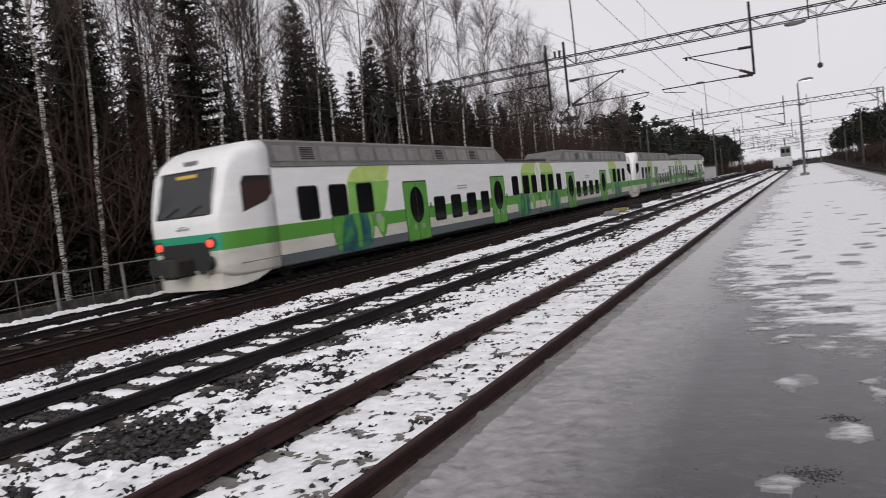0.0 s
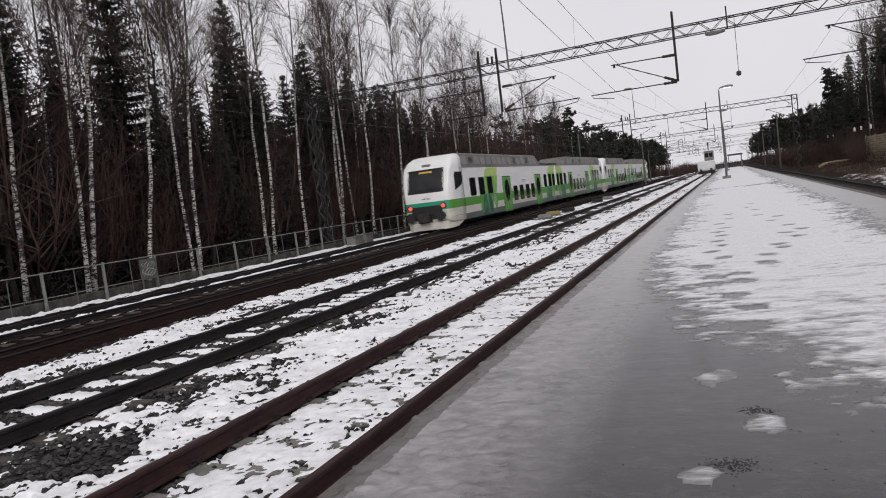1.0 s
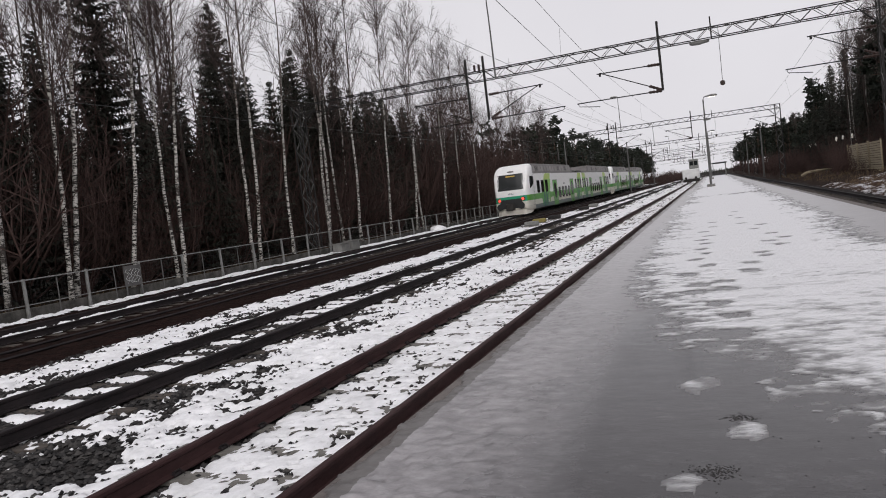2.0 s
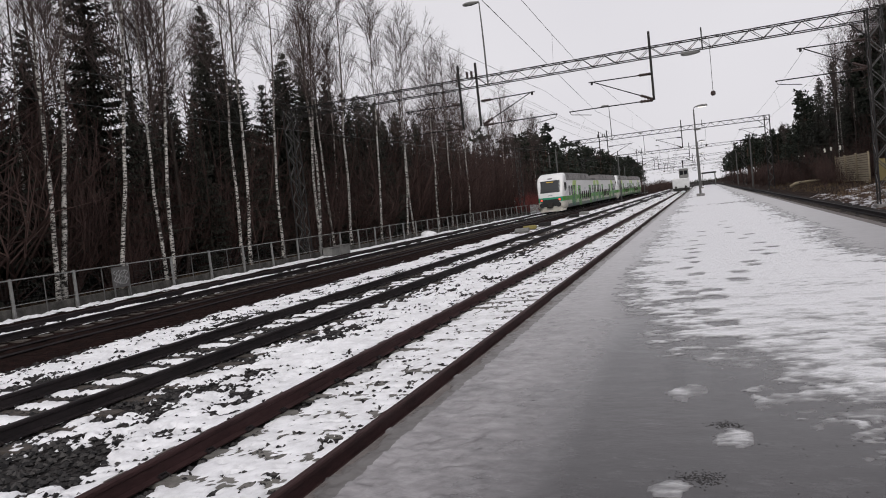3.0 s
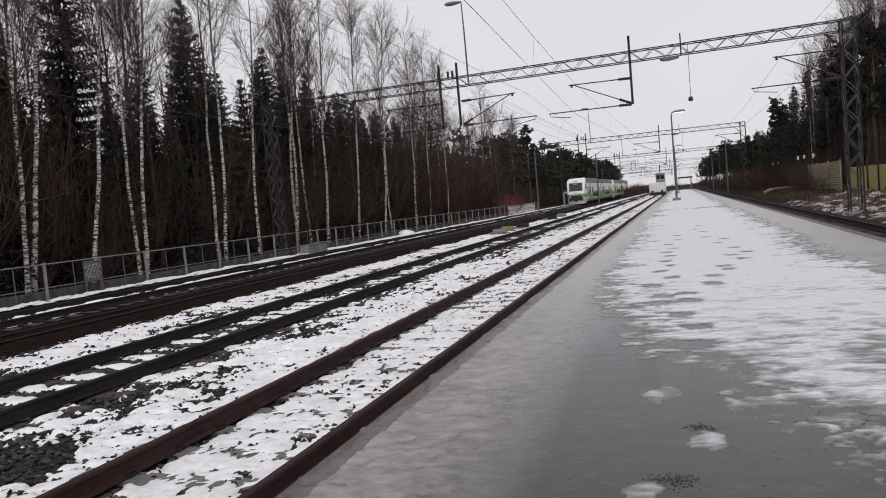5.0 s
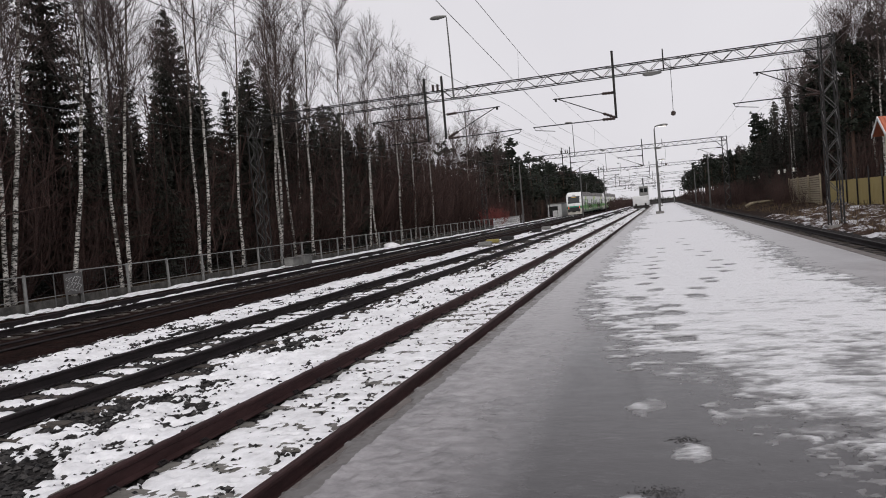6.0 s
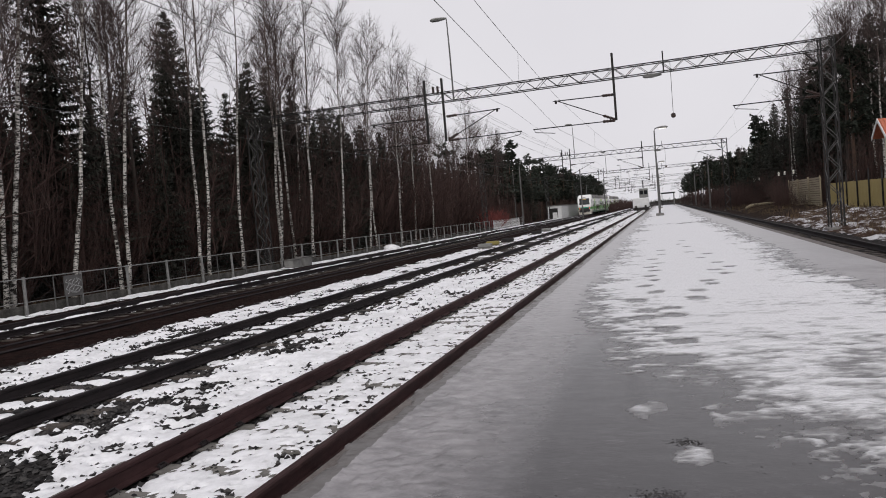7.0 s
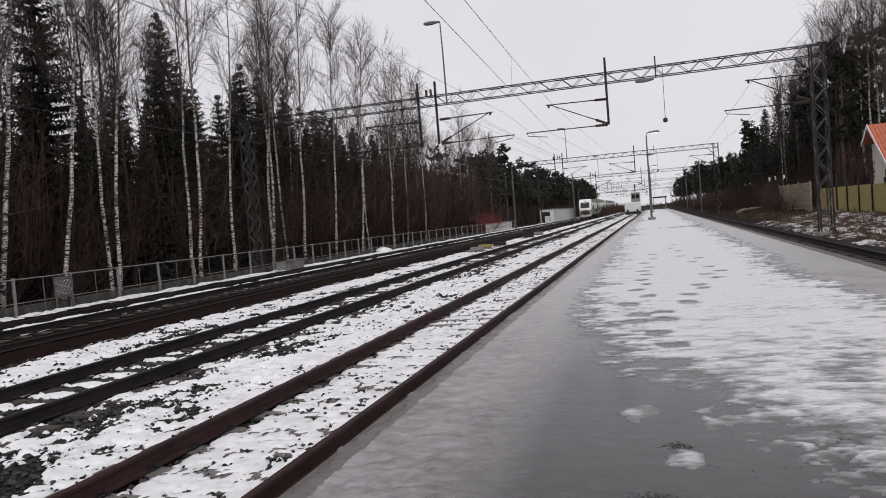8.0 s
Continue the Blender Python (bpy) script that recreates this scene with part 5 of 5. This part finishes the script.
for x, y, h in ((13.8, 84, 14.5), (14.6, 87, 16.5), (15.6, 85, 17)):
    birch(x, y, h, None, (0, 0), 0.4)
for x, y, h in ((15.0, 82.5, 15), (14.2, 88, 14.5)):
    dark_tree(x, y, h, 0.4)
for x, y, h in ((15.4, 86, 12.5), (16.8, 84, 14.5)):
    spruce(x, y, h, 0.4)
for _ in range(24):
    y = rng.uniform(72, 200)
    shrub(rng.uniform(12.5, 17), y, rng.uniform(2.2, 4.2), 0.3)
for _ in range(34):
    shrub(rng.uniform(13.6, 22), rng.uniform(60, 99), rng.uniform(3.5, 7.0), 0.4)
for _ in range(26):
    y = rng.uniform(66, 240)
    spruce(15.5 + rng.uniform(0, 12) + 0.02 * y, y, rng.uniform(9, 14), 0.5)
for _ in range(16):
    pine(rng.uniform(18, 32), rng.uniform(110, 330), rng.uniform(9, 13), 0.5)
for _ in range(10):
    dark_tree(rng.uniform(15, 26), rng.uniform(70, 150), rng.uniform(10, 15), 0.5)


def far_scrub():
    """Leafless scrub along the banks far down the line, too much to count."""
    g = random.Random(21)
    s = Shape()
    for x, y, z, turn, k in SCRUB:
        for _ in range(16):
            bx, by = x + g.gauss(0, 0.8) * k, y + g.gauss(0, 0.8) * k
            h = 5.0 * k * g.uniform(0.5, 1.05)
            tx, ty = bx + g.gauss(0, 0.5) * k, by + g.gauss(0, 0.5) * k
            s.tube([(bx, by, z - 0.25), (tx, ty, z + h)], [0.035, 0.012], 3, False)
            for _ in range(6):
                f = g.uniform(0.3, 1.0)
                px0, py0, pz0 = bx + (tx - bx) * f, by + (ty - by) * f, z + h * f
                s.tube([(px0, py0, pz0), (px0 + g.gauss(0, 0.45), py0 + g.gauss(0, 0.45), pz0 + g.uniform(0.2, 0.9))], [0.018, 0.008], 3, False)
    return s


tagged(part("far_scrub", far_scrub(), SHRUB), "brown leafless scrub along the banks down the line", "scrub", kind="stuff")


def far_woods():
    """Dense conifers deeper in the woods and at the end of the line, too many to count."""
    g = random.Random(12)
    s = Shape()

    def cone_tree(x, y, z, h):
        w = h * g.uniform(0.16, 0.22)
        n = int(5 * h)
        for i in range(n):
            u = 0.02 + 0.96 * i / n
            a = i * 2.4 + g.uniform(-0.5, 0.5)
            r = (w * (1 - u) ** 0.8 + 0.12) * g.uniform(0.6, 1.25)
            ca, sa, k = math.cos(a), math.sin(a), 0.22 + 0.26 * (1 - u)
            zz = z + h * u
            drop = (0.5 - 0.8 * u) * r
            tip = (x + ca * r, y + sa * r, zz - drop)
            s.add([(x - sa * 0.12, y + ca * 0.12, zz + 0.5), (x + ca * r * 0.6 - sa * k, y + sa * r * 0.6 + ca * k, zz - drop * 0.5 - 0.15), tip,
                   (x + ca * r * 0.6 + sa * k, y + sa * r * 0.6 - ca * k, zz - drop * 0.5 - 0.15), (x + ca * r * 0.4, y + sa * r * 0.4, zz - drop * 0.4 - 0.7)], [(0, 1, 2), (0, 2, 3), (1, 4, 3)])

    for _ in range(620):
        x, y = wood_place(-80, -38, 16, 210)
        cone_tree(x, y, 0.2, g.uniform(9.5, 14.5))
    for _ in range(240):
        cone_tree(g.uniform(-70, -29), g.uniform(190, 330), -0.3, g.uniform(8, 13))
    for _ in range(300):
        y = g.uniform(62, 270)
        cone_tree(g.uniform(25, 60) - 8 * (y > 180), y, 0.6, g.uniform(8, 13))
    for i in range(260):
        cone_tree(-75 + 0.6 * i, g.uniform(480, 640), -0.3, g.uniform(1.5, 3.2))
    return s


tagged(part("far_woods", far_woods(), SPRUCE), "dense dark conifer woods behind the nearer trees", "woods", kind="stuff")


def dry_grass():
    g = random.Random(9)
    s = Shape()
    for _ in range(5200):
        if g.random() < 0.6:
            x, y = g.uniform(7.6, 12.5), 30 + 70 * g.random() ** 1.3
        else:
            x, y = g.uniform(-24, -21.9), 14 + 60 * g.random() ** 1.2
        z = float(ground_height(np.array([x]), np.array([y]))[0])
        h, a = g.uniform(0.12, 0.4), g.uniform(0, 6.28)
        dx, dy = math.cos(a) * 0.02, math.sin(a) * 0.02
        s.add([(x - dx, y - dy, z - 0.05), (x + dx, y + dy, z - 0.05), (x + g.uniform(-0.2, 0.2), y + g.uniform(-0.2, 0.2), z + h)], [(0, 1, 2)])
    return s


tagged(part("dry_grass", dry_grass(), DRYGRASS), "withered brown grass on the banks", "grass", kind="stuff")


# ---- train ----
CAR = 26.95


def body_ring(u, w, zb, zt, r, rb=0.12):
    """A closed cross-section of the carriage at distance u from the nose."""
    out = []
    for cx, cz, rr, a0 in ((w - rb, zb + rb, rb, -90), (w - r, zt - r, r, 0), (-w + r, zt - r, r, 90), (-w + rb, zb + rb, rb, 180)):
        for i in range(6):
            a = radians(a0 + 90 * i / 5)
            out.append((cx + rr * math.cos(a), u, cz + rr * math.sin(a)))
    return out


NOSE = [(0.0, 2.15), (0.09, 2.30), (0.50, 3.62), (0.74, 3.94), (1.15, 4.23), (1.70, 4.39), (2.42, 4.46)]


def nose_u(z):
    """How far back the sloping front lies at height z."""
    return float(np.interp(z, [p[1] for p in NOSE], [p[0] for p in NOSE])) if z > NOSE[0][1] else 0.0


def side_plate(pts, v, thick, lift):
    """A flat outline on the carriage side v (+1 or -1)."""
    lo, hi = 1.55 + lift - 0.006, 1.55 + lift + thick
    return Shape().ring_plate(pts, "x", v * lo, v * hi)


def carriage():
    c = thing("train_carriage", "white and green commuter train carriage with dark windows and green doors", "train carriage", "carriages of the train")
    # bodyshell: cab loft running into a plain tube
    rings = [body_ring(0.0, 1.22, 0.62, 2.15, 0.22), body_ring(0.04, 1.32, 0.55, 2.22, 0.20), body_ring(0.09, 1.38, 0.50, 2.30, 0.18), body_ring(0.28, 1.46, 0.42, 2.92, 0.2),
             body_ring(0.50, 1.51, 0.38, 3.62, 0.26), body_ring(0.74, 1.54, 0.36, 3.94, 0.34), body_ring(1.15, 1.55, 0.35, 4.23, 0.42), body_ring(1.70, 1.55, 0.35, 4.39, 0.44), body_ring(2.36, 1.55, 0.35, 4.46, 0.42)]
    cabshell = part("cab_shell", Shape().loft(rings), LIVERY, c, "rounded white cab with a teal and green band", True)
    part("body", Shape().loft([body_ring(u, 1.55, 0.36, 3.62, 0.14, 0.06) for u in (2.365, 9, 18, CAR)]), LIVERY, c)
    part("cab_seam", Shape().loft([body_ring(u, 1.556, 0.35, 3.62, 0.16, 0.06) for u in (2.35, 2.38)]), RUBBER, c)
    # windscreen follows the slope
    ws = Shape()
    zs = [2.26, 2.45, 2.8, 3.2, 3.60]
    vs = [-1.13, -1.0, -0.5, 0, 0.5, 1.0, 1.13]
    grid = []
    for z in zs:
        for v in vs:
            grid.append((v, nose_u(z) - 0.022 + 0.03 * max(0, abs(v) - 0.95) / 0.18, z + 0.006))
    back = [(a, b + 0.05, d) for a, b, d in grid]
    k = len(vs)
    fr = [(i * k + j, i * k + j + 1, (i + 1) * k + j + 1, (i + 1) * k + j) for i in range(len(zs) - 1) for j in range(k - 1)]
    ws.add(grid, fr).add(back, [tuple(reversed(q)) for q in fr])
    screen = part("windscreen", ws, SCREEN, c, "large dark sloping windscreen")
    rim = Shape()
    edge = [grid[j] for j in range(k)] + [grid[i * k + k - 1] for i in range(1, len(zs))] + [grid[(len(zs) - 1) * k + j] for j in range(k - 2, -1, -1)] + [grid[i * k] for i in range(len(zs) - 2, -1, -1)]
    rim.tube(edge, 0.026, 5, False)
    part("seal", rim, RUBBER, screen)
    for a in (-0.75, 0.15):
        part("wiper", Shape().tube([(a, nose_u(2.3) - 0.05, 2.28), (a + 0.55, nose_u(2.5) - 0.05, 2.55)], 0.016, 5), RUBBER, screen)
    part("destination_sign", Shape().box(-0.42, 0.42, nose_u(3.42) - 0.030, nose_u(3.42) + 0.03, 3.36, 3.50, 0.006), SIGNGLOW, screen, "dim amber destination display")
    part("top_lamp", Shape().box(-0.28, 0.28, nose_u(3.83) - 0.04, nose_u(3.83) + 0.2, 3.72, 3.92, 0.02), PODPANEL, c)
    emblem = Shape().box(-0.26, -0.02, -0.018, 0.01, 1.86, 1.93, 0.008).box(0.02, 0.26, -0.018, 0.01, 1.86, 1.93, 0.008).box(-0.14, 0.14, -0.018, 0.01, 1.95, 1.98, 0.006)
    part("emblem", emblem, LETTER, c, "small grey bars")
    for e in (-1, 1):
        lampo = part("tail_lamp_housing", Shape().tube([(e * 1.08, 0.10, 1.42), (e * 1.08, -0.035, 1.42)], [0.20, 0.17], 14), RUBBER, c)
        part("tail_lamp", Shape().tube([(e * 1.05, -0.03, 1.42), (e * 1.05, -0.055, 1.42)], [0.125, 0.10], 14), TAILRED, lampo, "glowing red tail lamp")
        part("buffer_bar", Shape().tube([(e * 0.95, 0.25, 0.86), (e * 0.95, -0.28, 0.86), (e * 0.95, -0.34, 0.86)], [0.20, 0.22, 0.30], 12), RUBBER, c)
    # flat black plate standing in for the shaded opening around the coupler
    part("lower_recess", Shape().loft([[(x, u, z) for x, z in rounded(-0.98, 0.98, 0.66, 1.47, 0.14)] for u in (-0.012, 0.2)]), RUBBER, c)
    coupler = part("coupler", Shape().box(-0.28, 0.28, -0.55, 0.3, 0.52, 1.05, 0.06), UNDER, c)
    part("coupler_head", Shape().box(-0.36, 0.36, -0.75, -0.54, 0.50, 1.12, 0.08), UNDER, coupler)
    part("snowplough", Shape().loft([[(x, u, z) for x, z in ((-w, zb), (w, zb), (w, 0.52), (-w, 0.52))] for u, w, zb in ((-0.10, 0.95, 0.07), (0.05, 1.25, 0.06), (0.55, 1.45, 0.08), (1.2, 1.50, 0.15), (1.7, 1.50, 0.30), (2.1, 1.50, 0.44))]), LIVERY, c, "cream snowplough skirt")
    for v in (-1, 1):
        part("cab_side_window", side_plate([(0.95, 2.22), (2.05, 2.52), (2.30, 2.75), (2.30, 3.30), (1.12, 3.30), (0.98, 3.1)], v, 0.012, 0.0), SCREEN, c)
        for u0, u1, z0, z1 in ((3.56, 4.62, 1.78, 2.86), (5.28, 6.34, 1.78, 2.86), (6.98, 8.04, 1.78, 2.86), (13.02, 14.04, 1.03, 2.06), (14.73, 15.75, 1.03, 2.07), (16.47, 17.50, 1.03, 2.08),
                               (18.16, 19.12, 1.03, 2.09), (22.63, 23.56, 1.72, 2.76), (24.34, 25.35, 1.72, 2.76), (25.85, 26.7, 1.72, 2.76)):
            w = part("window", side_plate(rounded(u0, u1, z0, z1, 0.12), v, 0.014, 0.0), WINDOW, c)
            part("frame", side_plate(rounded(u0 - 0.035, u1 + 0.035, z0 - 0.035, z1 + 0.035, 0.14), v, 0.009, 0.0), RUBBER, w)
        for u0, u1 in ((10.43, 12.38), (19.55, 21.40)):
            d = part("door", side_plate(rounded(u0, u1, 0.34, 2.80, 0.06), v, 0.012, 0.0), DOORGREEN, c, "green sliding double door")
            mid = (u0 + u1) / 2
            oval = [(mid + 0.60 * math.cos(a), 1.83 + 0.78 * math.sin(a)) for a in [i * math.pi / 10 for i in range(20)]]
            part("door_window", side_plate(oval, v, 0.019, 0.0), WINDOW, d, "dark oval door window")
            part("door_gap", side_plate([(mid - 0.012, 0.38), (mid + 0.012, 0.38), (mid + 0.012, 2.76), (mid - 0.012, 2.76)], v, 0.021, 0.0), RUBBER, d)
            for e in (-0.42, 0.30):
                part("door_sticker", side_plate([(mid + e, 0.80), (mid + e + 0.2, 0.80), (mid + e + 0.2, 1.0), (mid + e, 1.0)], v, 0.016, 0.0), LETTER, d)
            part("door_frame", side_plate(rounded(u0 - 0.05, u1 + 0.05, 0.30, 2.86, 0.07), v, 0.007, 0.0), RUBBER, d)
            part("door_button", side_plate(rounded(u1 + 0.22, u1 + 0.34, 1.62, 1.86, 0.04), v, 0.010, 0.0), RUBBER, c)
        # printed leaf shapes round the windows
        for dx in (0.0, 17.75):
            s = 1.0 if dx == 0 else 0.86
            def leaf(pts, lift, mat, soft=True):
                out = []
                n = len(pts)
                for i in range(n):
                    p0, p1, p2, p3 = (Vector(pts[(i + q) % n]) for q in (-1, 0, 1, 2))
                    for k in range(5 if soft else 1):
                        f = k / 5
                        w = 0.5 * (2 * p1 + (p2 - p0) * f + (2 * p0 - 5 * p1 + 4 * p2 - p3) * f * f + (3 * p1 - p0 - 3 * p2 + p3) * f ** 3)
                        out.append((6.2 + dx + (w.x - 6.2) * s, w.y))
                part("printed_leaf", side_plate(out, v, 0.002, lift), mat, c, "green printed leaf shapes")
            leaf([(6.45, 2.92), (9.2, 2.96), (9.5, 3.50), (7.4, 3.52), (6.9, 3.40), (6.6, 3.18)], 0.0015, LIME, False)
            leaf([(6.40, 1.72), (8.70, 1.62), (9.05, 2.2), (9.35, 2.94), (6.45, 2.94)], 0.0018, MIDGREEN, False)
            leaf([(7.98, 1.74), (8.10, 1.20), (8.32, 0.84), (8.52, 0.70), (8.72, 0.86), (8.92, 1.28), (9.06, 1.74)], 0.0022, DOORGREEN, False)
            leaf([(8.12, 1.50), (8.30, 1.02), (8.50, 0.92), (8.62, 1.15), (8.66, 1.50)], 0.0026, MIDGREEN)
            leaf([(5.24, 1.76), (5.26, 1.10), (5.40, 0.50), (6.30, 0.42), (7.30, 0.46), (7.72, 0.62), (7.90, 1.10), (7.84, 1.77)], 0.0026, TEAL, False)
            leaf([(5.30, 1.72), (5.30, 1.20), (5.44, 0.62), (5.66, 0.52), (5.74, 0.90), (5.90, 1.40), (6.00, 1.74)], 0.0030, DOORGREEN)
            leaf([(6.72, 0.56), (6.98, 0.62), (7.02, 1.20), (6.92, 1.72), (6.56, 1.74), (6.72, 1.16)], 0.0032, DOORGREEN)
            leaf([(7.62, 0.70), (7.82, 1.10), (7.78, 1.72), (7.56, 1.74), (7.66, 1.20)], 0.0034, MIDGREEN)
            leaf([(8.10, 1.36), (8.48, 1.34), (8.50, 1.66), (8.12, 1.68)], 0.0040, LETTER, False)
        for z in (2.34, 2.46):
            part("printed_line", side_plate([(15.5, z), (16.6, z), (16.6, z + 0.06), (15.5, z + 0.06)], v, 0.002, 0.001), LETTER, c, "two grey lines of small print")
        for k2 in range(3):
            part("printed_mark", side_plate([(22.0 + 0.42 * k2, 1.18), (22.3 + 0.42 * k2, 1.18), (22.36 + 0.42 * k2, 1.48), (22.06 + 0.42 * k2, 1.48)], v, 0.003, 0.001), DOORGREEN, c, "dark green bars")
        part("rain_gutter", Shape().box(v * 1.553 - 0.02, v * 1.553 + 0.02, 2.4, CAR, 3.535, 3.575, 0.006), GALV, c)
        part("lower_seam", Shape().box(v * 1.551 - 0.006, v * 1.551 + 0.006, 0.6, CAR, 0.725, 0.740), RUBBER, c)
    # roof equipment
    def pod_ring(u, wb, wt, zt):
        return [(-wb, u, 3.57), (wb, u, 3.57), (wb - 0.03, u, 3.68), (wt, u, zt - 0.08), (wt - 0.12, u, zt), (-wt + 0.12, u, zt), (-wt, u, zt - 0.08), (-wb + 0.03, u, 3.68)]
    pod = part("roof_pod", Shape().loft([pod_ring(2.38, 1.50, 1.36, 4.46), pod_ring(21.0, 1.50, 1.36, 4.46), pod_ring(22.2, 1.46, 1.42, 3.75)]), POD, c, "long grey roof housing")
    for v in (-1, 1):
        for i in range(15):
            u0 = 2.75 + 1.22 * i
            pl = Shape().loft([[(v * x, u, z) for u in (u0, u0 + 0.98)] + [(v * (x - 0.05), u, z) for u in (u0 + 0.98, u0)] for x, z in ((1.482, 3.74), (1.398, 4.26))])
            panel = part("roof_panel", pl, PODPANEL, pod)
            if i in (1, 9, 12):
                for q in range(6):
                    z = 3.80 + 0.075 * q
                    x = 1.488 - (z - 3.74) * 0.1615
                    part("louvre", Shape().box(v * x - 0.012, v * x + 0.012, u0 + 0.12, u0 + 0.86, z, z + 0.04), RUBBER, panel)
    part("roof_box", Shape().box(-1.0, 1.0, 23.6, 26.2, 3.60, 3.86, 0.06), UNDER, c)
    part("gangway", Shape().box(-1.42, 1.42, CAR, CAR + 0.205, 0.5, 3.5, 0.04), RUBBER, c)
    # running gear
    part("underframe", Shape().box(-1.25, 1.25, 2.4, CAR - 0.4, 0.22, 0.40, 0.04), UNDER, c)
    wheel = Shape().tube([(-0.065, 0, 0), (-0.04, 0, 0), (0.065, 0, 0)], [0.46, 0.43, 0.43], 20).mesh("wheel", UNDER)
    for u in (4.6, 22.2):
        b = part("bogie", Shape().box(-1.12, -0.95, u - 1.75, u + 1.75, 0.38, 0.62, 0.05).box(0.95, 1.12, u - 1.75, u + 1.75, 0.38, 0.62, 0.05).box(-0.95, 0.95, u - 0.3, u + 0.3, 0.36, 0.60, 0.04), UNDER, c)
        for du in (-1.25, 1.25):
            for x in (-0.8, 0.8):
                part("wheel", wheel, None, b, m=pose(x, u + du, 0.43))
    return c


def motions():
    """The train leaves along the far track; all four carriages run coupled."""
    tail = [(0.0, 14.9), (0.5, 26.6), (1.0, 37.8), (1.5, 48.7), (2.0, 59.4), (2.5, 70.0), (3.0, 80.4), (3.5, 90.6), (4.0, 100.6), (4.5, 110.5),
            (5.0, 120.3), (5.5, 130.1), (6.0, 139.9), (6.5, 149.9), (7.0, 159.9), (7.5, 170.0), (8.0, 180.4)]
    cars = [carriage()]
    for _ in range(3):
        cars.append(copy_thing(cars[0], pose(FAR_TRACK, 0, 0)))
    for car, back, turn in zip(cars, (0.0, 54.3, 54.9, 109.2), (0, 180, 0, 180)):
        walk(car, [(t, pose(FAR_TRACK, y + back, 0, 0, 0, turn)) for t, y in tail])


motions()
